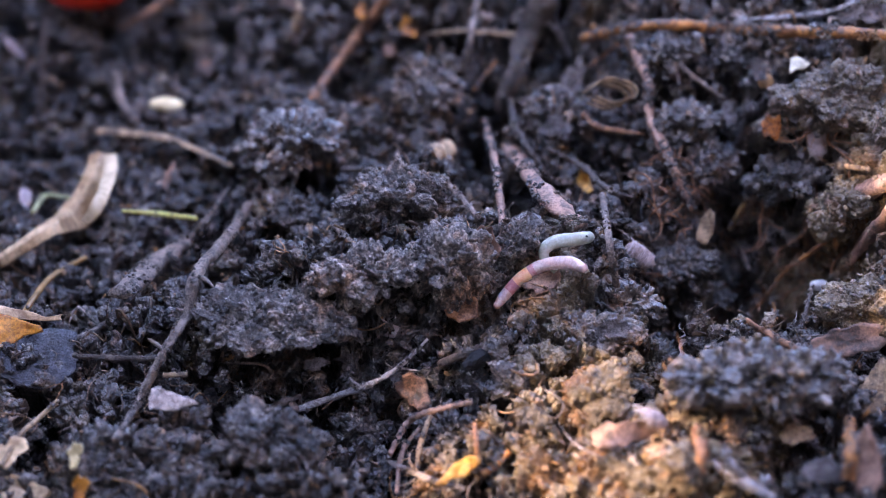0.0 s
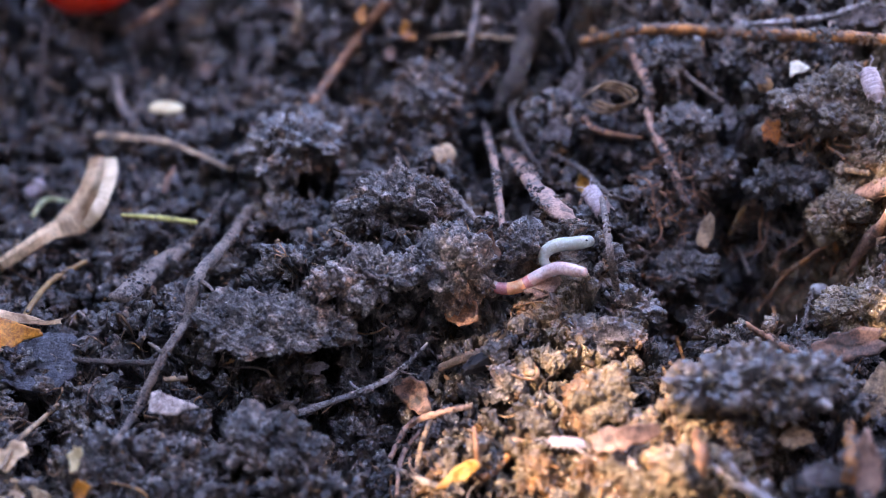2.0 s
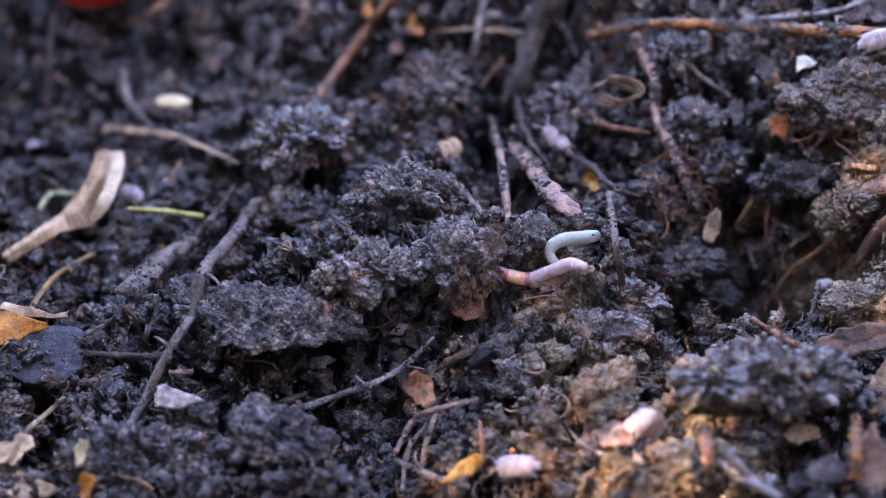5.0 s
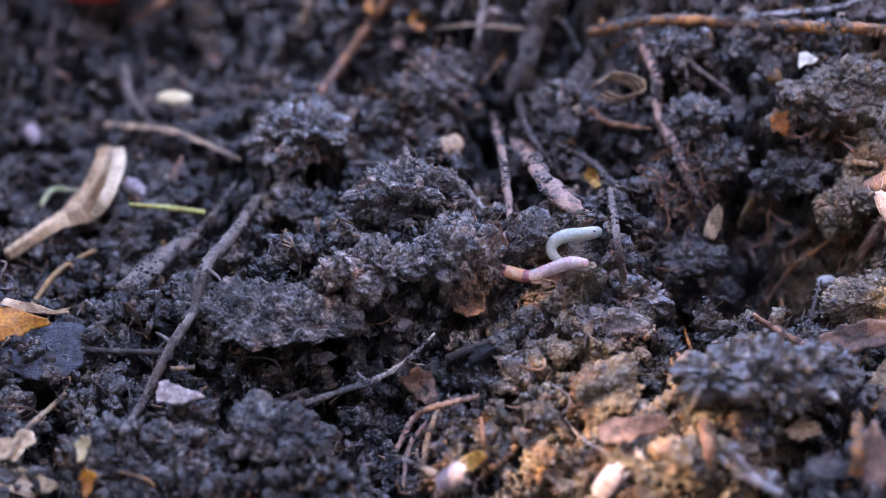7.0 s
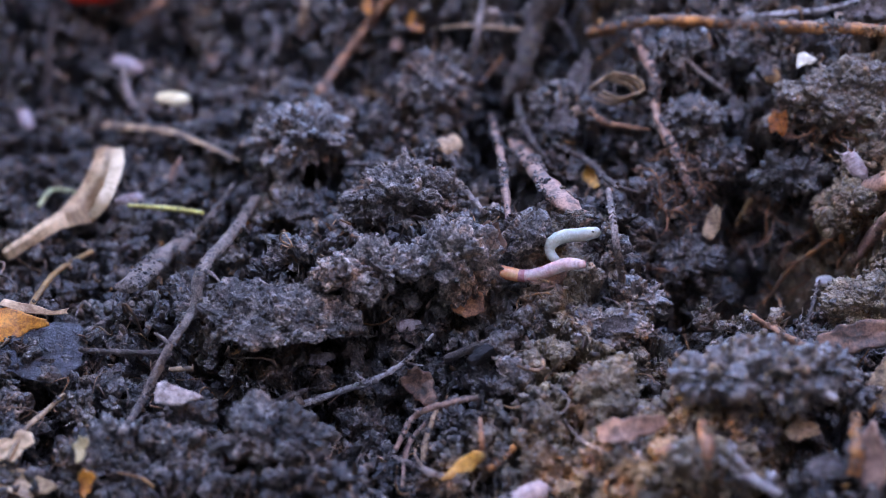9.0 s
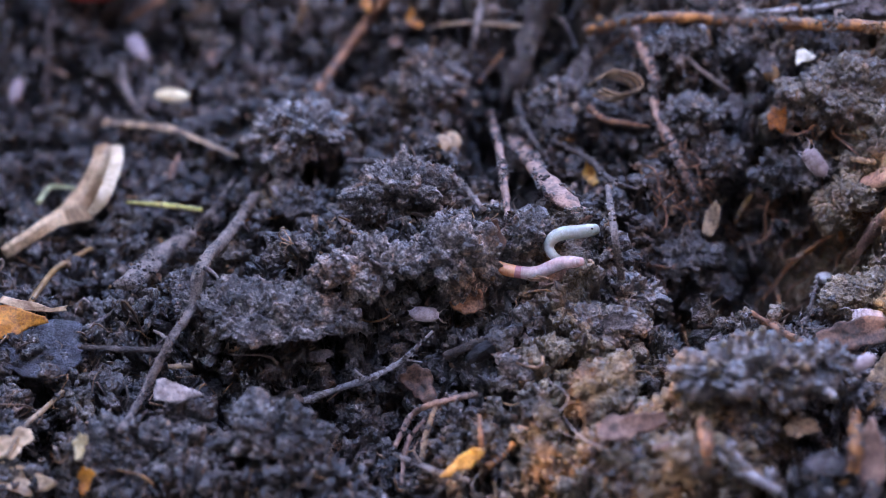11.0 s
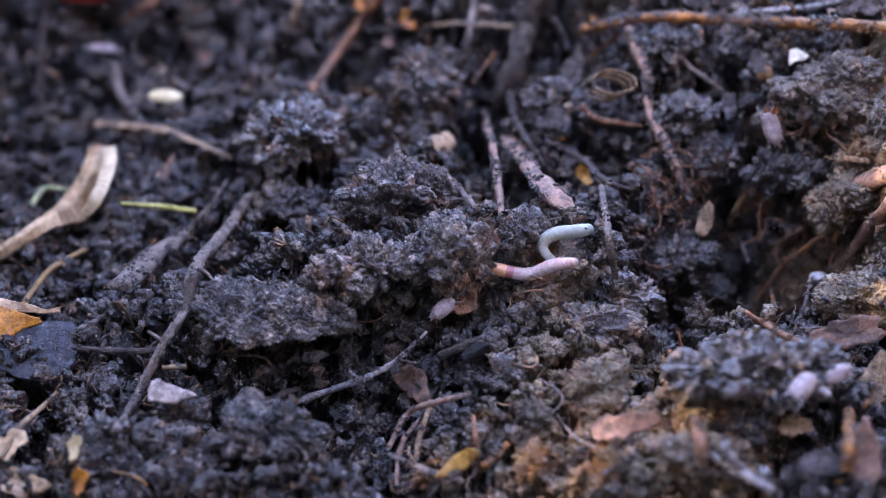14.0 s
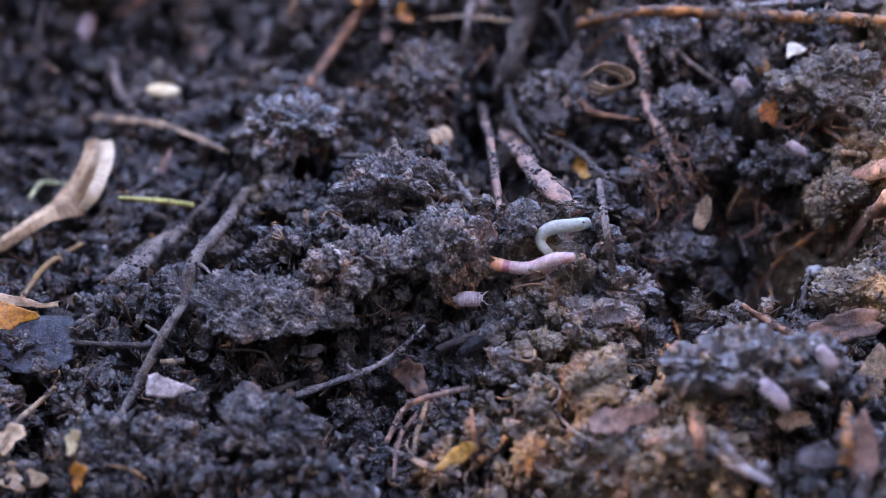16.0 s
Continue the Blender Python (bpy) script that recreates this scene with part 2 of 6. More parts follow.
def sunlit_clay_share(x, y):
    # clay on mound and bank; part of its tint stands for warm sunlight
    a = hill(x, y, 0.050, -0.07, 1.0, 0.045, 0.040, 0, 1.5) + hill(x, y, 0.152, 0.010, 1.0, 0.030, 0.068, 0, 2)
    return np.clip(a * 1.1 + 1.4 * smooth_noise(x / 0.012, y / 0.012, 71) + 0.6 * smooth_noise(x / 0.004, y / 0.004, 73) - 0.2, 0, 1)


# -- relief of the soil in three dimensions: packed granules on every face, steep or level
def cells(P, size, k):
    """Distances to the nearest and second nearest granule (in granule sizes), and a random number of the nearest."""
    Q = P / size
    base = np.floor(Q)
    f1, f2, pick = np.full(len(P), 9.0), np.full(len(P), 9.0), np.zeros(len(P))
    for i in (-1, 0, 1):
        for j in (-1, 0, 1):
            for m in (-1, 0, 1):
                c = base + (i, j, m)
                h = c[:, 0] * 127.1 + c[:, 1] * 311.7 + c[:, 2] * 74.7 + k * 19.3
                r1, r2, r3 = fract(np.sin(h) * 43758.5453), fract(np.sin(h + 1.7) * 22578.1459), fract(np.sin(h + 4.1) * 19642.3491)
                d = np.sqrt((c[:, 0] + r1 - Q[:, 0]) ** 2 + (c[:, 1] + r2 - Q[:, 1]) ** 2 + (c[:, 2] + r3 - Q[:, 2]) ** 2)
                near = d < f1
                f2 = np.where(near, f1, np.minimum(f2, d))
                pick = np.where(near, fract(r1 * 7.13 + r2 * 3.7), pick)
                f1 = np.where(near, d, f1)
    return f1, f2, pick


def relief(P, clay, coarse=1.0):
    """How far the soil stands out at points P, in metres: crumbs of three sizes, or cracked clay; coarse scales the large ones."""
    W = P + 0.0007 * np.sin(P[:, [1, 2, 0]] * 1400 + P[:, [2, 0, 1]] * 830) + 0.0003 * np.sin(P[:, [2, 0, 1]] * 3700)
    k1, k2, kp = cells(W + 0.0012 * np.sin(P[:, [1, 2, 0]] * 520), 0.0105, 5)
    a1, a2, ap = cells(W, 0.0056, 1)
    b1, b2, bp = cells(W, 0.0025, 2)
    c1, c2, cp = cells(W, 0.0012, 3)
    loose = np.clip(0.74 + 1.9 * smooth_noise(P[:, 0] / 0.011 + P[:, 2] / 0.02, P[:, 1] / 0.011 - P[:, 2] / 0.013, 7), 0.12, 1.25)
    ka, aa, ba, ca = (np.clip((q2 - q1) / w, 0, 1) for q1, q2, w in ((k1, k2, 0.35), (a1, a2, 0.4), (b1, b2, 0.45), (c1, c2, 0.5)))
    pit_a, pit_b = (ap < 0.20) * aa, (bp < 0.20) * ba                        # crumbs that have fallen out
    soil = (0.45 + 0.55 * loose) * (0.0026 * (0.3 - 1.3 * a1 * a1 + 0.7 * ap * aa) - 0.0066 * pit_a)
    soil = soil + 0.0030 * (kp - 0.4) * ka - 0.0100 * np.exp(-((k2 - k1) / (0.06 + 0.14 * kp)) ** 2)          # gaps between the clods
    soil = coarse * soil + loose * (0.0016 * (0.3 - 1.3 * b1 * b1 + 0.8 * bp * ba) - 0.0014 * pit_b + 0.0006 * (0.3 - 1.2 * c1 * c1 + 0.8 * cp * ca)) + 0.0006
    crack = np.exp(-((a2 - a1) / 0.11) ** 2)
    hard = 0.0013 * (0.3 - a1 * a1 + 0.9 * ap * aa) - 0.0020 * crack - 0.0012 * pit_a + 0.0005 * (0.4 - b1 * b1 + 0.5 * bp * ba)
    hard = hard - 0.0005 * np.exp(-((b2 - b1) / 0.12) ** 2) + 0.00025 * (0.4 - c1 * c1 + 0.6 * cp * ca)
    return soil * (1 - clay) + hard * clay


# -- terrain mesh
def axis(lo, hi, step, far, n):
    """Even steps from lo to hi, then widening ones out to far on both sides."""
    t = np.linspace(0, 1, n + 1)[1:]
    out = far * t ** 4 + step * n * t * 1.2
    return np.concatenate([(lo - out)[::-1], np.arange(lo, hi, step), hi + out])


def grid_normals(X, Y, Z):
    ax, ay, az = (np.gradient(a, axis=1) for a in (X, Y, Z))
    bx, by, bz = (np.gradient(a, axis=0) for a in (X, Y, Z))
    n = np.stack([ay * bz - az * by, az * bx - ax * bz, ax * by - ay * bx], -1)
    return n / np.linalg.norm(n, axis=-1)[..., None]


def soft3(a):
    for ax in (0, 1):
        a = (np.roll(a, 1, ax) + 2 * a + np.roll(a, -1, ax)) / 4
    return a


def hollows(x, y):
    """Loose gaps that roots and crusts bridge."""
    z = np.zeros_like(x)
    for cx, cy, deep, rx, ry in [(0.0114, 0.1038, 0.012, 0.014, 0.014), (0.0198, 0.0336, 0.012, 0.01, 0.018), (0.0431, 0.0953, 0.01, 0.009, 0.012), (0.0583, 0.0702, 0.01, 0.009, 0.012), (0.0944, 0.0614, 0.012, 0.009, 0.02),
                             (0.1026, 0.0279, 0.012, 0.02, 0.012), (0.056, 0.0494, 0.008, 0.012, 0.008), (-0.0365, -0.0339, 0.012, 0.014, 0.005), (-0.0208, -0.041, 0.01, 0.007, 0.007), (-0.0679, -0.0552, 0.012, 0.006, 0.008),
                             (-0.0592, -0.0401, 0.006, 0.008, 0.004), (0.1026, -0.0742, 0.012, 0.014, 0.006), (0.0936, -0.0978, 0.012, 0.012, 0.007), (-0.0173, -0.0527, 0.008, 0.006, 0.01), (0.0134, -0.0085, 0.008, 0.008, 0.006),
                             (-0.1267, 0.0486, 0.01, 0.016, 0.008), (-0.0946, 0.0319, 0.006, 0.008, 0.006), (-0.0899, -0.0428, 0.006, 0.014, 0.006), (0.0115, -0.0288, 0.006, 0.01, 0.005)]:
        z = z - hill(x, y, cx, cy, deep, rx, ry, 0, 1.5)
    return z


us, vs = axis(-0.185, 0.185, 0.0006, 25, 26), axis(-0.108, 0.205, 0.00052, 25, 26)
GX, GY = np.meshgrid(us, vs)
GX = GX * (0.152 + 0.17 * np.clip(GY, -0.12, 0.21)) / 0.185          # finer where the heap is nearer
GZ = ground(GX.ravel(), GY.ravel()).reshape(GX.shape) + hollows(GX, GY)
GN = grid_normals(GX, GY, GZ)
for _ in range(3):
    GN = soft3(GN)
GN /= np.linalg.norm(GN, axis=-1)[..., None]
GP = np.stack([GX, GY, GZ], -1).reshape(-1, 3)
CLAY_AT = sunlit_clay_share(GP[:, 0], GP[:, 1])
NEAR = np.exp(-(np.abs(GP[:, 0]) / 0.24) ** 8 - (np.abs(GP[:, 1] - 0.05) / 0.22) ** 8)
BED = 1 - 0.6 * hill(GP[:, 0], GP[:, 1], 0.030, -0.012, 1.0, 0.020, 0.016, 0, 2)
GP = GP + GN.reshape(-1, 3) * (relief(GP, CLAY_AT) * NEAR * BED)[:, None]
GN = grid_normals(*(GP[:, i].reshape(GX.shape) for i in range(3))).reshape(-1, 3)


def sheet_mesh(name, P, ny, nx):
    me = bpy.data.meshes.new(name)
    me.vertices.add(nx * ny)
    me.vertices.foreach_set("co", P.astype(np.float32).ravel())
    i = np.arange(nx * ny).reshape(ny, nx)
    q = np.stack([i[:-1, :-1], i[:-1, 1:], i[1:, 1:], i[1:, :-1]], -1).reshape(-1)
    me.loops.add(len(q))
    me.loops.foreach_set("vertex_index", q.astype(np.int32))
    me.polygons.add(len(q) // 4)
    me.polygons.foreach_set("loop_start", np.arange(0, len(q), 4, dtype=np.int32))
    me.update(calc_edges=True)
    me.shade_smooth()
    return me


def set_clay(me, share):
    me.attributes.new("clay", "FLOAT", "POINT").data.foreach_set("value", np.asarray(share, np.float32))


ground_mesh = sheet_mesh("ground", GP, *GX.shape)
set_clay(ground_mesh, CLAY_AT)


def earth(name, dry=0.0, piece=0.0, film=0.0):
    """Moist compost: dark humus that turns to sun-warmed ochre clay by the share on the mesh, granular relief, damp
    gloss; piece varies loose bits, film is a film of water, dry lightens and roughens.
    """
    m = bpy.data.materials.new(name)
    m.use_nodes = True
    n, l = m.node_tree.nodes, m.node_tree.links
    b = n["Principled BSDF"]
    pos = n.new("ShaderNodeNewGeometry").outputs["Position"]

    def noise_at(scale, detail=5, rough=0.6):
        t = n.new("ShaderNodeTexNoise")
        t.inputs["Scale"].default_value, t.inputs["Detail"].default_value, t.inputs["Roughness"].default_value = scale, detail, rough
        l.new(pos, t.inputs["Vector"])
        return t.outputs[0]

    def grains(scale, smooth=0.3):
        t = n.new("ShaderNodeTexVoronoi")
        t.feature = "SMOOTH_F1"
        t.inputs["Scale"].default_value, t.inputs["Smoothness"].default_value = scale, smooth
        l.new(pos, t.inputs["Vector"])
        return t

    def math_(op, a, c, d=None):
        t = n.new("ShaderNodeMath")
        t.operation = op
        for k, v in enumerate((a, c, d)):
            if v is None:
                continue
            if isinstance(v, (int, float)):
                t.inputs[k].default_value = v
            else:
                l.new(v, t.inputs[k])
        return t.outputs[0]

    def ramp(src, stops):
        t = n.new("ShaderNodeValToRGB")
        e = t.color_ramp.elements
        e[0].position, e[0].color = stops[0][0], (*stops[0][1], 1)
        e[1].position, e[1].color = stops[-1][0], (*stops[-1][1], 1)
        for p, c in stops[1:-1]:
            e.new(p).color = (*c, 1)
        l.new(src, t.inputs[0])
        return t.outputs[0]

    def mix(f, a, c, blend="MIX"):
        t = n.new("ShaderNodeMix")
        t.data_type, t.blend_type = "RGBA", blend
        for k, v in ((0, f), (6, a), (7, c)):
            if isinstance(v, tuple):
                t.inputs[k].default_value = (*v, 1)
            elif isinstance(v, (int, float)):
                t.inputs[k].default_value = v
            else:
                l.new(v, t.inputs[k])
        return t.outputs[2]

    wide, mid, fine = noise_at(45, 4), noise_at(230, 6, 0.65), noise_at(1100, 4)
    g1, g2 = grains(620), grains(1500)
    tone = math_("MULTIPLY_ADD", mid, 0.6, math_("MULTIPLY", fine, 0.4))
    humus = ramp(tone, [(0.38, SOIL_DARK), (0.5, SOIL_MID), (0.64, SOIL_PALE)])
    ochre = ramp(tone, [(0.36, CLAY_DARK), (0.5, CLAY_MID), (0.66, CLAY_PALE)])
    at_ = n.new("ShaderNodeAttribute")
    at_.attribute_name = "clay"
    col = mix(at_.outputs["Fac"], humus, ochre)
    # drier, paler and rustier stretches
    pale = n.new("ShaderNodeMapRange")
    pale.inputs[1].default_value, pale.inputs[2].default_value = 0.35, 0.66
    pale.inputs[3].default_value, pale.inputs[4].default_value = 0.5 + 0.3 * dry, 1.5 + 0.55 * dry
    l.new(wide, pale.inputs[0])
    hs = n.new("ShaderNodeHueSaturation")
    l.new(col, hs.inputs["Color"])
    value = pale.outputs[0]
    if piece:
        one = n.new("ShaderNodeMapRange")
        one.inputs[3].default_value, one.inputs[4].default_value = 1 - piece, 1 + piece
        l.new(n.new("ShaderNodeNewGeometry").outputs["Random Per Island"], one.inputs[0])
        value = math_("MULTIPLY", value, one.outputs[0])
    l.new(value, hs.inputs["Value"])
    col = hs.outputs[0]
    rust = n.new("ShaderNodeMapRange")
    rust.inputs[1].default_value, rust.inputs[2].default_value, rust.inputs[4].default_value = 0.50, 0.63, 0.85
    l.new(noise_at(95, 3), rust.inputs[0])
    col = mix(rust.outputs[0], col, (1.0, 0.66, 0.42), "MULTIPLY")
    # single pale grains of grit
    sep = n.new("ShaderNodeSeparateColor")
    l.new(grains(1000, 0.0).outputs["Color"], sep.inputs[0])
    col = mix(math_("GREATER_THAN", sep.outputs[0], 0.990), col, (0.36, 0.31, 0.26))
    l.new(col, b.inputs["Base Color"])
    wet = n.new("ShaderNodeMapRange")
    wet.inputs[1].default_value, wet.inputs[2].default_value = 0.36, 0.62
    wet.inputs[3].default_value, wet.inputs[4].default_value = 0.14 + 0.12 * dry - 0.04 * film, 0.52 + 0.15 * dry - 0.25 * film
    l.new(noise_at(120, 5), wet.inputs[0])
    l.new(wet.outputs[0], b.inputs["Roughness"])
    b.inputs["Specular IOR Level"].default_value = 0.85 + 0.25 * film
    height = math_("MULTIPLY_ADD", g1.outputs["Distance"], -0.8, math_("MULTIPLY", g2.outputs["Distance"], -0.35))
    height = math_("ADD", height, math_("MULTIPLY", fine, 0.5))
    bp = n.new("ShaderNodeBump")
    bp.inputs["Strength"].default_value, bp.inputs["Distance"].default_value = 0.9, 0.0015 - 0.0009 * film
    l.new(height, bp.inputs["Height"])
    l.new(bp.outputs[0], b.inputs["Normal"])
    return m


SOIL_DARK, SOIL_MID, SOIL_PALE = (0.008, 0.0062, 0.0050), (0.050, 0.041, 0.035), (0.27, 0.228, 0.195)
# ochre is partly the clay's own, partly sun warmth put into the colour
CLAY_DARK, CLAY_MID, CLAY_PALE = (0.050, 0.033, 0.015), (0.178, 0.124, 0.062), (0.40, 0.300, 0.170)
# second one: pale crust tone, lightened further to make up for weak light
EARTH, EARTH_PALE, EARTH_BITS = earth("moist compost soil"), earth("crusted soil, lightened", 2.6), earth("loose soil crumbs", 0.3, 0.45)
# wet film; its base is lightened to stand in for reflected sky
EARTH_WET = earth("wet smeared soil with painted sheen", 0.9, 0.0, 1.0)


ground_ob = tagged(new("ground", ground_mesh), "dark moist crumbly compost soil heap with clay patches", "soil", kind="structure")
ground_mesh.materials.append(EARTH)


def zg(x, y):
    return float(ground(np.array([x]), np.array([y]))[0])


def at(p):
    """A place over the plan as a point: (x, y) on the soil, or (x, y, height above it)."""
    return Vector((p[0], p[1], zg(p[0], p[1]) + (p[2] if len(p) > 2 else 0)))

# builders
def link(name, bm, mat, parent=None, label="", smooth=True):
    me = bpy.data.meshes.new(name)
    bm.to_mesh(me)
    bm.free()
    for mt in (mat if isinstance(mat, (list, tuple)) else [mat]):
        me.materials.append(mt)
    if smooth:
        me.shade_smooth()
    ob = new(name, me)
    if parent is not None:
        ob.parent = parent
    if label:
        ob["label"] = label
    return ob


def spline(pts, n):
    """n + 1 points on a smooth line through pts."""
    pts = [Vector(p) for p in pts]
    ext = [2 * pts[0] - pts[1]] + pts + [2 * pts[-1] - pts[-2]]
    out = []
    for i in range(n + 1):
        s = i / n * (len(pts) - 1)
        k = min(int(s), len(pts) - 2)
        t = s - k
        a, b, c, d = ext[k:k + 4]
        out.append(0.5 * ((2 * b) + (c - a) * t + (2 * a - 5 * b + 4 * c - d) * t * t + (3 * b - a - 3 * c + d) * t ** 3))
    return out


def tube_bm(pts, radii, segs=9, knob=0.15, seed=0, flat=1.0, steps=None):
    """A tapered, knobbly, closed tube along a smooth line through pts."""
    bm = bmesh.new()
    length = sum((Vector(a) - Vector(b)).length for a, b in zip(pts, pts[1:]))
    r_mean = sum(radii) / len(radii)
    n = steps or max(8, min(70, int(length / (r_mean * 0.9))))
    line = spline(pts, n)
    rings = []
    side = None
    for i, p in enumerate(line):
        d = (line[min(i + 1, n)] - line[max(i - 1, 0)]).normalized()
        if side is None:
            side = d.cross(Vector((0, 0, 1)))
            if side.length < 0.1:
                side = d.cross(Vector((1, 0, 0)))
        side = (side - d * side.dot(d)).normalized()
        up = side.cross(d)
        s = i / n * (len(radii) - 1)
        k = min(int(s), len(radii) - 2)
        r = radii[k] + (radii[k + 1] - radii[k]) * (s - k)
        ring = []
        for j in range(segs):
            a = 2 * math.pi * j / segs
            w = 1 + knob * 2 * noise.noise(Vector((math.cos(a) * 1.2, math.sin(a) * 1.2, i * 0.45 + seed * 7.3)))
            w += knob * 1.2 * noise.noise(Vector((seed * 3.1, 5.0, i * 0.21)))
            ring.append(bm.verts.new(p + (side * math.cos(a) + up * math.sin(a) * flat) * r * w))
        rings.append(ring)
    for a, b in zip(rings, rings[1:]):
        for j in range(segs):
            bm.faces.new((a[j], a[(j + 1) % segs], b[(j + 1) % segs], b[j]))
    for ring, sgn in ((rings[0], -1), (rings[-1], 1)):
        c = bm.verts.new(sum((v.co for v in ring), Vector()) / segs)
        for j in range(segs):
            f = (ring[j], ring[(j + 1) % segs], c)
            bm.faces.new(f if sgn > 0 else f[::-1])
    bmesh.ops.recalc_face_normals(bm, faces=bm.faces)
    return bm


COATED = []


def stick(name, pts, radii_mm, mat, label, category="twig", seed=1, knob=0.22, flat=1.0, group="", coat=0.25):
    """A stick with soil crumbs on it: coat is how many to a square millimetre."""
    ob = tagged(link(name, tube_bm([at(p) for p in pts], [r / 1000 for r in radii_mm], 9, knob, seed, flat), mat),
                label, category, group)
    COATED.append((ob, coat))
    return ob


def frame_of(normal, turn):
    n = Vector(normal).normalized()
    x = Vector((math.cos(radians(turn)), math.sin(radians(turn)), 0))
    x = (x - n * x.dot(n)).normalized()
    return Matrix((x, n.cross(x), n)).transposed()


def flake_bm(a, b, thick, curl=0.3, jag=0.25, seed=0, fold=0.0, n=34, point=0.0):
    """A thin curved scrap (leaf, chip, scale): uneven outline a by b, with thickness."""
    rnd_ = random.Random(seed)
    bm = bmesh.new()
    ph = [rnd_.uniform(0, 6.28) for _ in range(4)]
    tops, bots = [], []
    R = 5
    for k in range(R + 1):
        f = k / R
        ta, tb = [], []
        for j in range(n if k else 1):
            t = 2 * math.pi * j / n
            w = 1 + jag * (0.5 * math.sin(2 * t + ph[0]) + 0.4 * math.sin(3 * t + ph[1]) + 0.35 * math.sin(5 * t + ph[2]) + 0.25 * math.sin(9 * t + ph[3]))
            x, y = a / 2 * f * w * math.cos(t), b / 2 * f * w * math.sin(t)
            w *= 1 + jag * 0.9 * noise.noise(Vector((math.cos(t) * 3.5, math.sin(t) * 3.5, seed * 1.7 + 0.5)))
            w *= 1 / max(0.78, abs(math.cos(((t + ph[0]) % 1.2566) - 0.6283))) * 0.9
            w = min(max(w, 0.62), 1.35)
            if point:
                y *= 1 - point * abs(math.cos(t)) ** 2 * f
            z = curl * b * ((2 * y / b) ** 2) * 0.5 + fold * a * ((2 * x / a) ** 2) * 0.5
            z += 0.07 * min(a, b) * noise.noise(Vector((x / a * 5, y / b * 5, seed)))
            ta.append(bm.verts.new((x, y, z + thick / 2)))
            tb.append(bm.verts.new((x, y, z - thick / 2)))
        tops.append(ta)
        bots.append(tb)
    for rows, up in ((tops, True), (bots, False)):
        for j in range(n):
            f = (rows[0][0], rows[1][j], rows[1][(j + 1) % n])
            bm.faces.new(f if up else f[::-1])
            for k in range(1, R):
                f = (rows[k][j], rows[k + 1][j], rows[k + 1][(j + 1) % n], rows[k][(j + 1) % n])
                bm.faces.new(f if up else f[::-1])
    for j in range(n):
        bm.faces.new((tops[R][j], bots[R][j], bots[R][(j + 1) % n], tops[R][(j + 1) % n]))
    return bm


def flake(name, p, a, b, mat, label, category, normal=(0, -0.55, 0.8), turn=0, thick=0.5, curl=0.3, jag=0.25, seed=0, fold=0.0, point=0.0, lift=1.0, group=""):
    """A scrap of a by b mm lying at p."""
    ob = link(name, flake_bm(a / 1000, b / 1000, thick / 1000, curl, jag, seed, fold, 34, point), mat)
    ob.matrix_world = Matrix.Translation(at(p) + Vector(normal).normalized() * (lift + 1.5) / 1000) @ frame_of(normal, turn).to_4x4()
    return tagged(ob, label, category, group)


def shard_bm(outline, thick, curl=0.1, seed=0, jag=0.05):
    """A flat broken piece with corners: outline in millimetres, thick in metres, worn edges and a bumpy face."""
    rim = []
    for (ax, ay), (bx, by) in zip(outline, outline[1:] + outline[:1]):
        for k in range(4):
            f = k / 4
            x, y = ax + (bx - ax) * f, ay + (by - ay) * f
            w = 1 + (jag * 2 * noise.noise(Vector((x * 0.9, y * 0.9, seed + 0.3))) if k else 0)
            rim.append((x / 1000 * w, y / 1000 * w))
    span = max(abs(c) for p in rim for c in p)
    bm = bmesh.new()
    sheets = []
    for side in (1, -1):
        rings = []
        for f in (0.0, 0.3, 0.6, 0.86, 1.0):
            row = []
            for x, y in (rim if f else rim[:1]):
                x, y = x * f, y * f
                z = curl * span * ((x + 0.6 * y) / span) ** 2 + 0.10 * span * noise.noise(Vector((x / span * 2.3, y / span * 2.3, seed)))
                row.append(bm.verts.new((x, y, z + side * thick / 2 * (1 if f < 0.9 else 0.45))))
            rings.append(row)
        sheets.append(rings)
        n = len(rim)
        for j in range(n):
            k = (j + 1) % n
            bm.faces.new((rings[0][0], rings[1][j], rings[1][k]))
            for a, b in zip(rings[1:], rings[2:]):
                bm.faces.new((a[j], b[j], b[k], a[k]))
    a, b = sheets[0][-1], sheets[1][-1]
    for j in range(len(a)):
        k = (j + 1) % len(a)
        bm.faces.new((a[j], b[j], b[k], a[k]))
    bmesh.ops.recalc_face_normals(bm, faces=bm.faces)
    return bm


def shard(name, p, outline, mat, label, category, normal=(0, -0.55, 0.8), turn=0, thick=0.8, curl=0.1, seed=0, lift=1.5, jag=0.05, group=""):
    """A broken piece lying at p; its outline is in millimetres."""
    ob = link(name, shard_bm(outline, thick / 1000, curl, seed, jag), mat)
    ob.matrix_world = Matrix.Translation(at(p) + Vector(normal).normalized() * lift / 1000) @ frame_of(normal, turn).to_4x4()
    return tagged(ob, label, category, group)


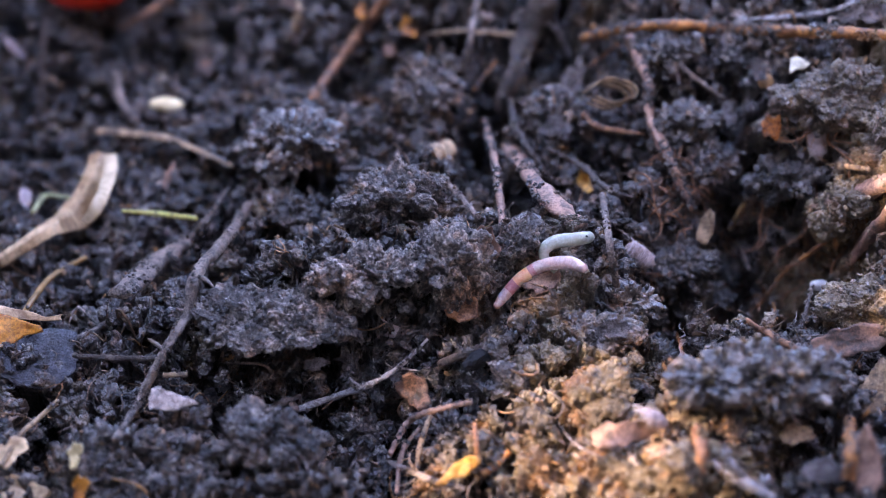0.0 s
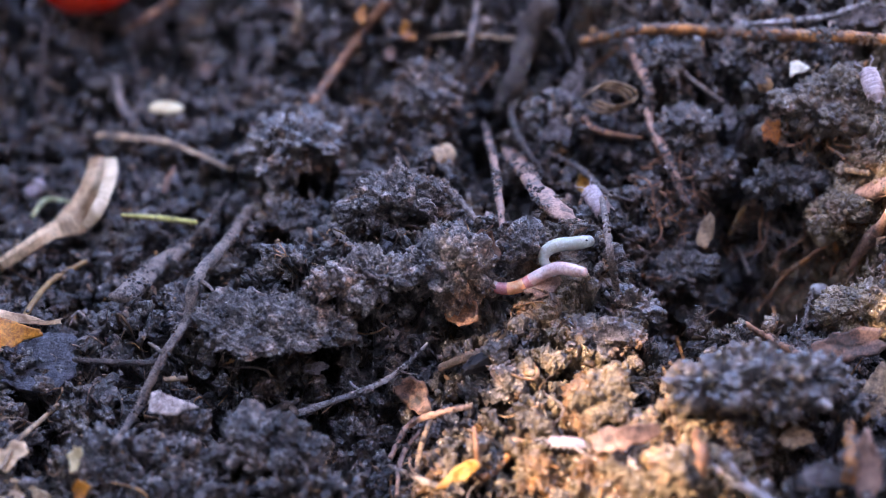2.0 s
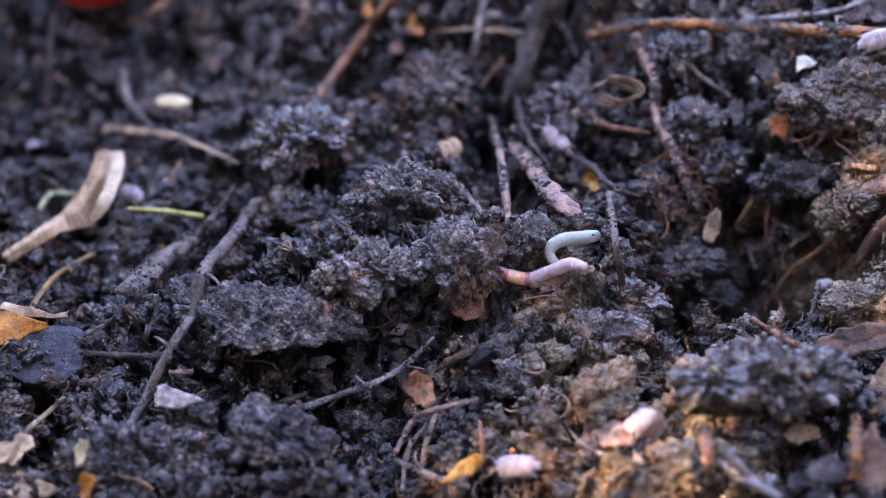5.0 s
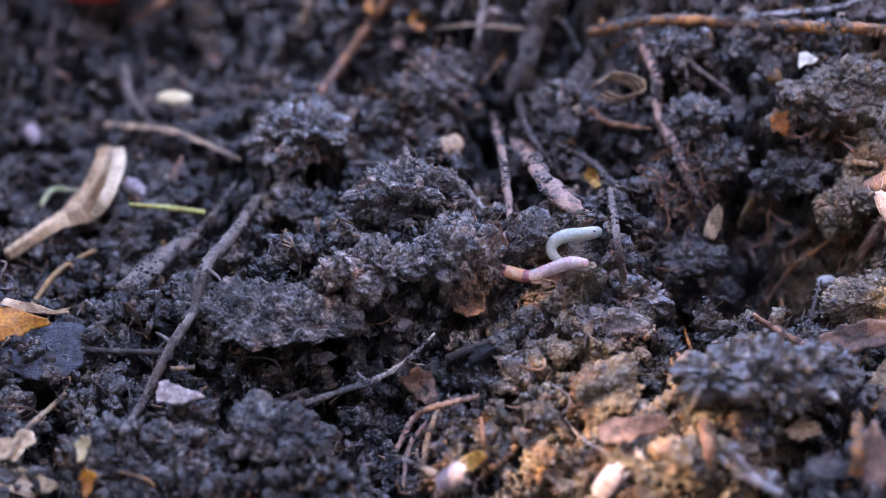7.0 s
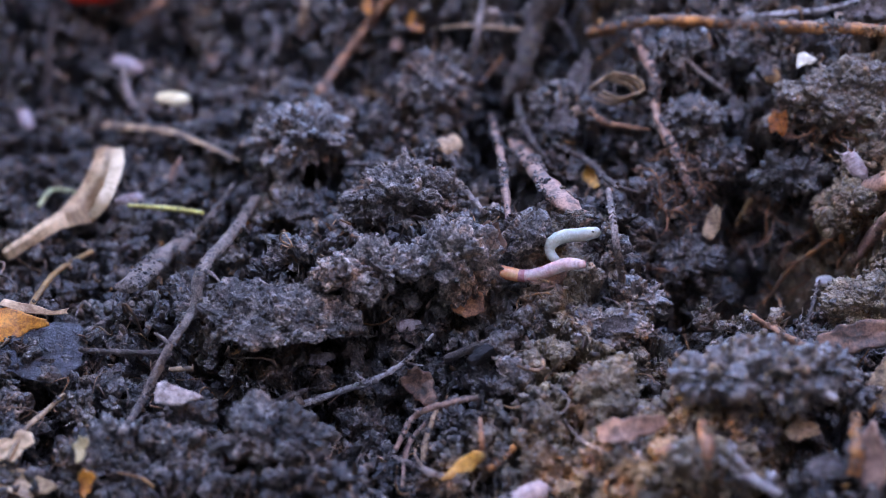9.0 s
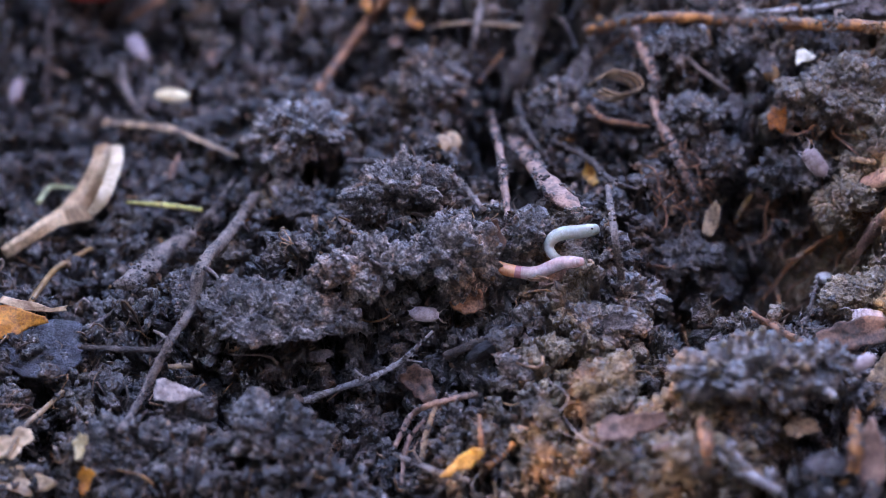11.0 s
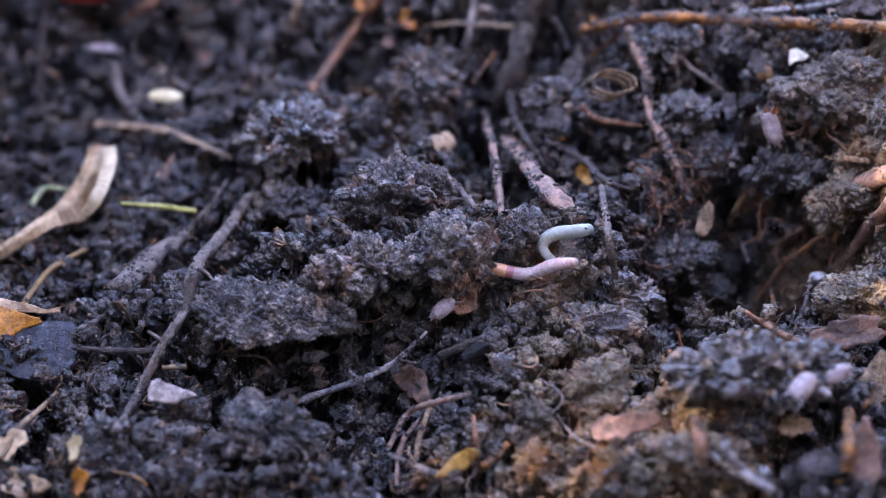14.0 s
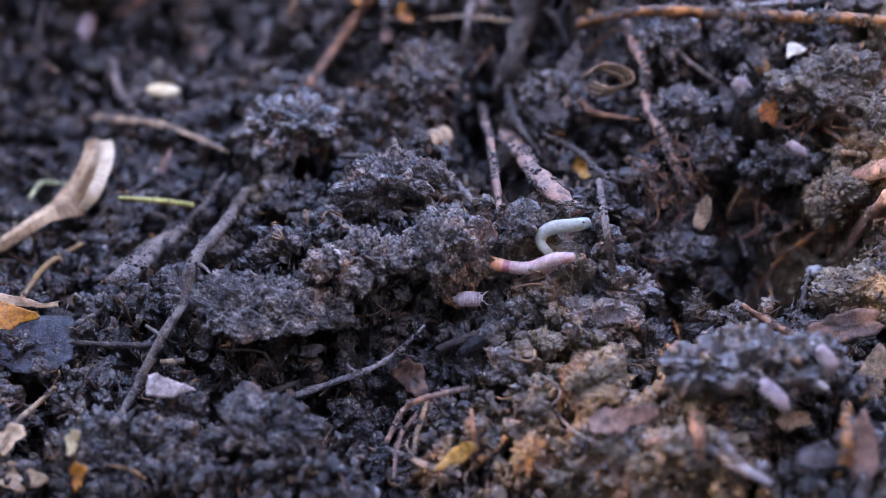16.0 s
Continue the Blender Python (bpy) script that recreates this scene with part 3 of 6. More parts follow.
def blob_bm(rx, ry, rz, rough=0.0, seed=0, sub=3, crumb=0.0):
    bm = bmesh.new()
    bmesh.ops.create_icosphere(bm, subdivisions=sub, radius=1)
    for v in bm.verts:
        c = v.co.copy()
        w = 1 + rough * noise.fractal(c * 1.3 + Vector((seed * 5.1, 0, 0)), 0.9, 2.1, 3)
        if crumb:
            d = noise.voronoi(c * 4.5 + Vector((seed * 2.7, 0, 0)))[0][0]
            w += crumb * 0.8 * (0.35 - d)
            d = noise.voronoi(c * 10 + Vector((seed * 1.7, 0, 0)))[0][0]
            w += crumb * 0.7 * (0.35 - d)
            w += 0.10 * crumb * noise.noise(c * 30 + Vector((seed, 0, 0)))
        v.co = Vector((c.x * rx * w, c.y * ry * w, c.z * rz * w))
    return bm


def blob(name, p, size_mm, mat, label, category, normal=(0, -0.4, 0.9), turn=0, rough=0.1, seed=0, sub=3, sink=0.3, crumb=0.0, group="", lift=0.0):
    a, b, c = (s / 2000 for s in size_mm)
    ob = link(name, blob_bm(a, b, c, rough, seed, sub, crumb), mat)
    ob.matrix_world = Matrix.Translation(at(p) + Vector(normal).normalized() * (c * (1 - 2 * sink) + lift)) @ frame_of(normal, turn).to_4x4()
    return tagged(ob, label, category, group)


def ribbon_bm(pts, widths, side, thick, cup=0.2, n=40, m=10, jag=0.06, seed=0, crease=0.0):
    """A long thin scrap along a smooth line: widths across it, cupped, with thickness and uneven edges."""
    bm = bmesh.new()
    line = spline(pts, n)
    top, bot = [], []
    for i, p in enumerate(line):
        d = (line[min(i + 1, n)] - line[max(i - 1, 0)]).normalized()
        s = i / n * (len(widths) - 1)
        k = min(int(s), len(widths) - 2)
        w = widths[k] + (widths[k + 1] - widths[k]) * (s - k)
        sd = Vector(side) if side else d.cross(Vector((0.1, -0.62, 0.78)))
        sd = (sd - d * sd.dot(d)).normalized()
        nn = sd.cross(d).normalized()
        if nn.z < 0:
            nn = -nn
        ra, rb = [], []
        for j in range(m + 1):
            f = j / m * 2 - 1
            e = 1 + jag * 2 * noise.noise(Vector((i * 0.35, f * 0.6 + seed, seed * 3.0)))
            q = p + sd * f * w / 2 * e - nn * cup * w * (1 - f * f) + nn * crease * w * (0.5 - abs(f - 0.2)) + nn * 0.03 * w * noise.noise(Vector((i * 0.3, f * 2, seed)))
            ra.append(bm.verts.new(q + nn * thick / 2))
            rb.append(bm.verts.new(q - nn * thick / 2))
        top.append(ra)
        bot.append(rb)
    for i in range(n):
        for j in range(m):
            bm.faces.new((top[i][j], top[i][j + 1], top[i + 1][j + 1], top[i + 1][j]))
            bm.faces.new((bot[i][j], bot[i + 1][j], bot[i + 1][j + 1], bot[i][j + 1]))
        bm.faces.new((top[i][0], top[i + 1][0], bot[i + 1][0], bot[i][0]))
        bm.faces.new((top[i][m], bot[i][m], bot[i + 1][m], top[i + 1][m]))
    for i in (0, n):
        for j in range(m):
            bm.faces.new((top[i][j], top[i][j + 1], bot[i][j + 1], bot[i][j]))
    bmesh.ops.recalc_face_normals(bm, faces=bm.faces)
    return bm


# twigs, roots and stems
def sticks():
    G = "twigs and roots in the soil"
    forked = stick("forked_twig", [(-0.0643, 0.0378, 0.005), (-0.0679, 0.0166, 0.007), (-0.0741, -0.0241, 0.01), (-0.0763, -0.0333, 0.011), (-0.0819, -0.0463, 0.01), (-0.0893, -0.0572, 0.009), (-0.0916, -0.0831, 0.004)], [1.9, 1.7, 1.9, 1.5, 1.35, 1.25, 1.1], BARK_GREY, "long crooked grey brown twig lying on soil", seed=1, group=G, coat=0.15)
    shoots(forked, [((-0.0765, -0.0330, 0.01), (-0.0780, -0.0323, 0.011), (-0.0797, -0.0316, 0.011)), ((-0.0819, -0.0463, 0.01), (-0.0851, -0.0414, 0.011), (-0.0873, -0.0416, 0.01)), ((-0.0741, -0.0241, 0.01), (-0.0704, -0.0276, 0.011), (-0.0679, -0.0303, 0.009))], BARK_GREY, 0.0008)
    thin = stick("thin_twig", [(-0.0446, -0.0502, 0.007), (-0.0311, -0.0477, 0.011), (-0.0216, -0.0495, 0.012), (-0.0133, -0.0441, 0.012), (-0.0045, -0.0389, 0.008)], [1.1, 1.0, 0.9, 0.8, 0.4], BARK_PALE, "thin curved grey twig over a hollow", seed=2, group=G)
    shoots(thin, [((-0.0133, -0.0429, 0.01), (-0.0105, -0.0429, 0.01), (-0.0077, -0.0443, 0.008)), ((-0.0242, -0.0490, 0.01), (-0.0262, -0.0485, 0.011), (-0.0278, -0.0476, 0.01))], BARK_PALE, 0.0005)
    stick("orange_stick", [(0.0489, 0.104, 0.012), (0.0691, 0.0781, 0.013), (0.0984, 0.0835, 0.014), (0.122, 0.0605, 0.013), (0.1454, 0.058, 0.012)], [1.6, 1.9, 2.0, 2.0, 1.8], WOOD_ORANGE, "orange brown stick partly covered with soil", seed=3, group=G, coat=0.8)
    stick("thin_stick", [(0.1013, 0.0801, 0.002), (0.1254, 0.0792, 0.003), (0.1393, 0.0775, 0.003)], [0.8, 1.1, 1.0], BARK_PALE, "thin pale grey stick above a brown stick", seed=4, group=G)
    stick("thick_root", [(0.0368, 0.1178, 0.01), (0.0306, 0.1166, 0.012), (0.0254, 0.0966, 0.011), (0.0201, 0.0958, 0.005)], [4.0, 3.6, 3.2, 2.2], BARK_DARK, "thick dark soil-coated root hanging down", "root", seed=5, knob=0.25, group=G, coat=0.8)
    stick("knotted_root", [(0.0634, 0.0885, 0.008), (0.0677, 0.0642, 0.01), (0.0682, 0.0521, 0.011), (0.0739, 0.0342, 0.011), (0.0808, 0.0266, 0.008)], [1.8, 1.7, 1.5, 1.4, 1.2], WOOD_PINK, "bent grey root with soil clinging to it", "root", seed=6, knob=0.28, group=G, coat=0.6)
    stick("brown_stick", [(-0.0208, 0.1416, 0.004), (-0.0345, 0.1371, 0.004), (-0.0460, 0.0856, 0.001)], [2.0, 1.9, 1.5], WOOD_BROWN, "straight reddish brown stick leaning in soil", seed=7, knob=0.08, group=G, coat=0.15)
    stick("grey_stick", [(0.0126, 0.1365, 0.005), (0.0100, 0.1088, 0.005), (0.0074, 0.1027, 0.001)], [1.4, 1.2, 0.9], BARK_GREY, "short upright grey stick", seed=8, group=G)
    stick("bark_splinter", [(-0.0067, 0.1381, 0.002), (0.0093, 0.1166, 0.003), (0.0267, 0.1207, 0.003)], [0.9, 1.6, 2.2], WOOD_TAN, "flat splintered tan bark strip", "bark", seed=9, flat=0.5, group=G, coat=0.5)
    stick("grey_twig", [(0.0365, 0.1165, 0.008), (0.0419, 0.1193, 0.008), (0.0464, 0.1191, 0.004)], [0.9, 1.1, 0.7], BARK_PALE, "short smooth grey twig beside a root", seed=10, knob=0.05, group=G)
    stick("wiry_root", [(0.0236, 0.0967, 0.005), (0.0246, 0.0674, 0.006), (0.0291, 0.0457, 0.006), (0.0376, 0.0411, 0.002)], [0.7, 1.0, 0.9, 0.6], BARK_DARK, "wiry dark root strand", "root", seed=11, group=G, coat=0.6)
    stick("standing_stick", [(0.0148, 0.0979, 0.006), (0.0169, 0.0349, 0.008), (0.0187, -0.0118, 0.002)], [1.0, 1.3, 1.1], WOOD_PINK, "upright pinkish brown stick stuck in soil", seed=12, group=G, coat=0.5)
    stick("pale_stalk", [(0.0499, 0.0114, 0.008), (0.0493, -0.0221, 0.013), (0.0528, -0.0214, 0.008)], [1.0, 1.1, 1.15], BARK_GREY, "straight grey stalk standing on a clod", "stalk", seed=13, knob=0.08, group=G)
    stick("bark_strip", [(0.0224, 0.0653, 0.006), (0.0313, 0.0088, 0.007), (0.0419, -0.0090, 0.004)], [2.6, 3.9, 2.9], WOOD_PINK, "tan pinkish bark strip lying down a hollow", "bark", seed=14, flat=0.4, group=G, coat=0.6)
    stick("dark_twig", [(0.0335, 0.0436, 0.008), (0.0456, 0.0402, 0.009), (0.0518, 0.0151, 0.007), (0.0603, 0.0176, 0.005)], [0.7, 1.0, 0.9, 0.5], BARK_DARK, "thin dark twig across a hollow", seed=15, group=G)
    stick("short_twig", [(-0.0022, 0.0238, 0.004), (0.0038, 0.0179, 0.004), (0.0108, -0.0011, 0.002)], [1.0, 1.2, 0.9], BARK_GREY, "short pale grey twig in a dark gap", seed=16, group=G)
    stick("sooty_twig", [(-0.0334, 0.0430, 0.006), (-0.0187, 0.0241, 0.008), (-0.0058, 0.0302, 0.007)], [0.8, 1.2, 1.1], BARK_DARK, "dark grey twig lying across a clod", seed=17, group=G)
    stick("small_twig", [(-0.0402, 0.0325, 0.003), (-0.0328, 0.0080, 0.004), (-0.0262, -0.0228, 0.002)], [1.0, 1.1, 0.8], BARK_GREY, "small grey twig between clods", seed=18, group=G)
    stick("bark_piece", [(-0.0982, -0.0221, 0.009), (-0.0930, 0.0083, 0.011), (-0.0830, 0.0201, 0.009)], [3.6, 4.6, 3.0], BARK_GREY, "dark weathered strip of bark", "bark", seed=19, flat=0.45, group=G, coat=0.4)
    stick("fine_twig", [(-0.0722, 0.0470, 0.008), (-0.0763, 0.0303, 0.007), (-0.0849, 0.0240, 0.004)], [0.5, 0.7, 0.9], BARK_GREY, "fine twig with a pale tip", seed=20, group=G)
    stick("curved_brown_twig", [(-0.1181, 0.0257, 0.004), (-0.1265, 0.0109, 0.005), (-0.1287, -0.0080, 0.005), (-0.1306, -0.0203, 0.003)], [0.8, 1.0, 1.0, 0.9], STEM_BROWN, "curved brown plant stem", "stem", seed=21, knob=0.06, group=G, coat=0.03)
    stick("yellow_twig", [(-0.1059, 0.0329, 0.009), (-0.0939, 0.0378, 0.012), (-0.0802, 0.0245, 0.01)], [0.6, 1.0, 0.8], STEM_YELLOW, "short yellow green plant stem", "stem", seed=22, knob=0.06, group=G, coat=0.05)
    stick("curled_green_twig", [(-0.1387, 0.0463, 0.003), (-0.1402, 0.0715, 0.004), (-0.1293, 0.0607, 0.005)], [0.9, 1.0, 0.7], STEM_PALE, "pale green curled stem beside a dry leaf", "stem", seed=23, knob=0.06, group=G, coat=0.05)
    stick("violet_twig", [(-0.0964, -0.0249, 0.004), (-0.1069, -0.0141, 0.004), (-0.1123, -0.0269, 0.002)], [0.9, 1.1, 0.8], BARK_GREY, "thin violet grey twig on soil", seed=24, group=G)
    stick("tan_stick", [(-0.1247, 0.1025, 0.01), (-0.0992, 0.0833, 0.011), (-0.0877, 0.0774, 0.009), (-0.0735, 0.0738, 0.005)], [2.6, 2.2, 1.4, 0.8], WOOD_TAN, "flat tan stick narrowing to a point", seed=25, flat=0.5, group=G)
    stick("reddish_twig", [(-0.1048, 0.1797, 0.004), (-0.1141, 0.1685, 0.004), (-0.1256, 0.1673, 0.002)], [1.4, 1.5, 1.1], WOOD_BROWN, "old brown twig among dark crumbs", seed=26, group=G)
    stick("leaf_stalk", [(-0.1117, -0.0604, 0.009), (-0.1172, -0.0634, 0.011), (-0.1206, -0.0743, 0.01), (-0.1243, -0.0851, 0.007)], [0.6, 0.8, 0.8, 0.6], WOOD_TAN, "thin pale curved leaf stalk", "stalk", seed=27, knob=0.05, group=G)
    stick("wiry_twig", [(-0.1105, -0.0404, 0.006), (-0.0961, -0.0445, 0.008), (-0.0837, -0.0456, 0.006)], [0.7, 0.9, 0.7], BARK_DARK, "thin level twig crossing a gap", seed=28, group=G)
    stick("stub_twig", [(-0.0826, -0.0498, 0.007), (-0.0754, -0.0493, 0.007)], [0.8, 0.9], WOOD_TAN, "short pale twig stub", seed=29, group=G)
    stick("red_root", [(0.1262, 0.0206, 0.006), (0.1188, 0.0217, 0.006), (0.1130, 0.0231, 0.005), (0.1049, 0.0200, 0.004)], [0.8, 0.9, 0.7, 0.5], WOOD_ORANGE, "fine rust red root in a dark pit", "root", seed=30, group=G)
    stick("orange_splinter", [(0.1285, 0.0253, 0.004), (0.1281, 0.0216, 0.004), (0.1280, 0.0192, 0.002)], [1.0, 1.5, 1.2], WOOD_ORANGE, "orange brown wood splinter", seed=31, group=G)
    stick("ochre_twig", [(0.1007, 0.0396, 0.003), (0.0980, 0.0374, 0.004), (0.0959, 0.0361, 0.003)], [0.9, 1.0, 0.7], STEM_BROWN, "short ochre twig in a dark pit", seed=32, group=G)
    stick("brown_twig", [(0.0906, -0.0318, 0.003), (0.0989, -0.0371, 0.004), (0.1032, -0.0606, 0.003)], [0.8, 1.1, 1.0], WOOD_BROWN, "brown twig at the rim of a pit", seed=33, group=G)
    stick("brown_rootlet", [(0.0469, 0.0591, 0.004), (0.0522, 0.0542, 0.004), (0.0670, 0.0542, 0.003)], [1.3, 1.0, 0.5], WOOD_BROWN, "thin brown rootlet curving in a hollow", "root", seed=34, group=G)
    stick("orange_rootlet", [(0.0605, 0.0964, 0.004), (0.0563, 0.0994, 0.005), (0.0515, 0.1011, 0.003)], [0.5, 0.6, 0.4], WOOD_ORANGE, "fine orange rootlet in a hollow", "root", seed=35, group=G)
    stick("blue_twig", [(0.0754, 0.0751, 0.003), (0.0810, 0.0669, 0.004), (0.0942, 0.0648, 0.002)], [0.6, 0.9, 0.7], BARK_GREY, "thin grey twig on crumbly soil", seed=36, group=G)
    stick("dark_rod", [(-0.0010, -0.0434, 0.003), (0.0077, -0.0452, 0.004), (0.0201, -0.0453, 0.003)], [1.0, 1.4, 1.2], BARK_DARK, "dark twig beside a thin twig", seed=37, group=G)
    stick("weathered_twig", [(0.0725, -0.0963, 0.003), (0.0790, -0.1012, 0.004), (0.0897, -0.1052, 0.003)], [1.3, 1.5, 1.4], BARK_PALE, "blue grey twig on crumbly soil", seed=38, group=G)
    stick("orange_splinter", [(0.1150, -0.0743, 0.008), (0.1094, -0.0999, 0.009), (0.1081, -0.1068, 0.005)], [1.4, 2.0, 1.8], WOOD_ORANGE, "old orange splinter in loose soil", seed=39, group=G)
    stick("orange_rod", [(0.0189, -0.0791, 0.003), (0.0154, -0.0816, 0.004), (0.0108, -0.0864, 0.003)], [1.0, 1.4, 1.2], WOOD_ORANGE, "short orange brown twig on clay", seed=41, group=G)


def shoots(twig, lines, mat, r):
    """Short side shoots of a twig, as parts of it."""
    for k, pts in enumerate(lines):
        link("side_shoot", tube_bm([at(p) for p in pts], [r, r * 0.8, r * 0.4], 7, 0.15, 80 + k, 1.0, 10), mat, twig)


def rootlets():
    G = "twigs and roots in the soil"
    stick("arched_root", [(-0.0153, -0.0734, 0.009), (-0.0102, -0.0632, 0.012), (-0.0023, -0.0687, 0.012), (0.0084, -0.0660, 0.008)], [0.7, 0.9, 0.9, 0.7], WOOD_PINK, "arched pinkish root over clay crumbs", "root", seed=51, group=G)
    stick("arched_root", [(-0.0133, -0.0828, 0.004), (-0.0118, -0.0701, 0.007), (-0.0065, -0.0609, 0.005)], [0.6, 0.8, 0.6], WOOD_PINK, "thin pinkish root over clay crumbs", "root", seed=52, group=G)
    stick("standing_rootlet", [(-0.0079, -0.0796, 0.004), (-0.0059, -0.0701, 0.007), (-0.0036, -0.0606, 0.005)], [0.8, 0.9, 0.6], WOOD_TAN, "short tan rootlet in clay", "root", seed=53, group=G)
    stick("standing_rootlet", [(0.0089, -0.0759, 0.005), (0.0093, -0.0832, 0.007), (0.0100, -0.0855, 0.004)], [0.6, 0.8, 0.6], WOOD_BROWN, "short red brown rootlet in clay", "root", seed=54, group=G)
    stick("grey_root", [(-0.0155, -0.0704, 0.004), (-0.0054, -0.0848, 0.006), (0.0060, -0.0918, 0.005)], [0.7, 0.9, 0.7], BARK_GREY, "grey root at the foot of the clay", "root", seed=55, group=G)
    stick("pale_twig", [(0.1250, 0.0378, 0.004), (0.1295, 0.0276, 0.005), (0.1348, 0.0209, 0.004)], [0.6, 0.9, 0.7], WOOD_TAN, "short pale twig on a clay bank", seed=56, group=G)
    stick("pink_rod", [(0.1204, 0.0284, 0.005), (0.1299, 0.0225, 0.007), (0.1393, 0.0084, 0.006)], [1.8, 3.0, 3.4], WOOD_PINK, "thick pinkish bark rod on the bank", "bark", seed=57, group=G)
    stick("pink_rod", [(0.1305, 0.0118, 0.004), (0.1348, 0.0099, 0.007), (0.1386, 0.0006, 0.006)], [1.4, 2.2, 2.4], WOOD_PINK, "pinkish bark rod on the bank", "bark", seed=58, group=G)
    stick("curled_stalk", [(0.0882, -0.0901, 0.006), (0.0884, -0.0993, 0.008), (0.0881, -0.0973, 0.008), (0.0828, -0.1009, 0.006)], [1.3, 1.5, 1.5, 1.2], BARK_PALE, "curled grey stem on crumbly soil", "stem", seed=59, group=G)
    stick("broken_rod", [(0.0563, -0.0961, 0.004), (0.0621, -0.0975, 0.006), (0.0714, -0.0877, 0.005)], [1.0, 1.5, 1.3], WOOD_PINK, "pinkish broken twig on crumbly soil", seed=60, group=G)
    stick("broken_rod", [(0.0703, -0.0860, 0.006), (0.0701, -0.0970, 0.008), (0.0697, -0.0998, 0.005)], [2.0, 2.4, 2.2], WOOD_BROWN, "brown rod stub on crumbly soil", seed=61, group=G)
    stick("fine_root", [(0.0194, 0.1088, 0.005), (0.0157, 0.1058, 0.006), (0.0108, 0.0989, 0.004)], [0.4, 0.5, 0.4], WOOD_ORANGE, "fine orange root beside a dark root", "root", seed=62, group=G)
    stick("slender_twig", [(0.0061, -0.0227, 0.01), (0.0112, -0.0237, 0.009), (0.0164, -0.0225, 0.004)], [0.6, 0.8, 0.6], BARK_GREY, "thin grey twig against a clod", seed=63, group=G)
    stick("slender_twig", [(-0.0121, -0.0289, 0.009), (-0.0065, -0.0270, 0.011), (-0.0015, -0.0231, 0.008)], [0.9, 1.1, 0.8], BARK_GREY, "grey twig lying on a clod", seed=64, group=G)
    stick("short_root", [(-0.0518, -0.0493, 0.004), (-0.0471, -0.0490, 0.006), (-0.0425, -0.0481, 0.004)], [0.9, 1.2, 0.9], BARK_DARK, "dark root stub below a ledge", "root", seed=65, group=G)
    stick("rust_root", [(0.1046, 0.0237, 0.004), (0.1093, 0.0202, 0.006), (0.1011, -0.0281, 0.003)], [0.5, 0.7, 0.4], WOOD_ORANGE, "fine rust root in a dark pit", "root", seed=66, group=G)
    stick("rust_root", [(0.1057, -0.0400, 0.004), (0.1102, -0.0265, 0.007), (0.1220, 0.0179, 0.004)], [0.5, 0.6, 0.4], BARK_DARK, "fine dark root in a pit", "root", seed=67, group=G)
    stick("grey_twig", [(0.0989, 0.0334, 0.004), (0.1008, 0.0315, 0.006), (0.1019, 0.0260, 0.003)], [0.5, 0.7, 0.5], BARK_GREY, "tiny grey twig in a pit", seed=68, group=G)
    stick("old_stick", [(-0.1530, 0.1872, 0.004), (-0.1522, 0.1562, 0.005), (-0.1534, 0.1341, 0.003)], [0.9, 1.2, 0.8], BARK_DARK, "dark old stick among dark crumbs", seed=69, group=G)
    stick("old_stick", [(-0.1236, 0.1393, 0.006), (-0.1181, 0.1160, 0.007), (-0.1105, 0.0988, 0.004)], [1.6, 1.8, 1.2], BARK_GREY, "old grey stick among dark crumbs", seed=70, group=G)
    stick("old_stick", [(-0.0553, 0.1579, 0.004), (-0.0534, 0.1440, 0.006), (-0.0556, 0.1419, 0.003)], [1.0, 1.3, 1.0], WOOD_TAN, "old tan stick among dark crumbs", seed=71, group=G)
    stick("broken_rod", [(0.0752, -0.0970, 0.006), (0.0786, -0.1015, 0.008), (0.0857, -0.0977, 0.005)], [1.0, 1.4, 1.2], BARK_PALE, "pale grey twig on crumbly soil", seed=72, group=G)
    flake("bark_slab", (0.1144, -0.1004, 0.006), 8, 17, WOOD_PINK, "old tan slab of bark on crumbly soil", "bark", (-0.3, -0.75, 0.5), -10, 2.5, 0.15, 0.25, 401, group=G)
    flake("bark_slab", (0.0989, -0.0791, 0.004), 9, 6, WOOD_TAN, "small pale bark piece on crumbly soil", "bark", (0.0, -0.6, 0.7), 10, 1.5, 0.2, 0.25, 403, group=G)
    flake("bark_slab", (0.1014, -0.1025, 0.004), 10, 7, FLAKE_LILAC, "grey bark piece on crumbly soil", "bark", (0.0, -0.6, 0.7), -20, 1.5, 0.2, 0.25, 404, group=G)
    flakes = [((0.1027, 0.0589, 0.003), 5, 7, 10), ((0.0951, 0.0573, 0.002), 5, 9, -15), ((0.1127, 0.0415, 0.003), 3, 6, 5), ((0.0868, 0.0542, 0.004), 8, 5, 30), ((0.0432, 0.0690, 0.006), 6, 15, -25),
              ((0.0378, 0.0547, 0.005), 9, 8, 10), ((0.0499, -0.0363, 0.005), 10, 6, 30), ((0.1427, 0.0771, 0.005), 11, 6, 25), ((0.1330, 0.0712, 0.004), 9, 5, 35), ((-0.0377, -0.0433, 0.003), 7, 4, 0), ((-0.0300, -0.0310, 0.004), 6, 3, -20)]
    for k, (p, a, b, turn) in enumerate(flakes):
        flake("grey_flake", p, a, b, FLAKE_LILAC, "wet pale grey flake of rotted leaf", "flake", (0.1 * (-1) ** k, -0.7, 0.65), turn, 0.5, 0.35, 0.3, 300 + k, group="grey leaf flakes")


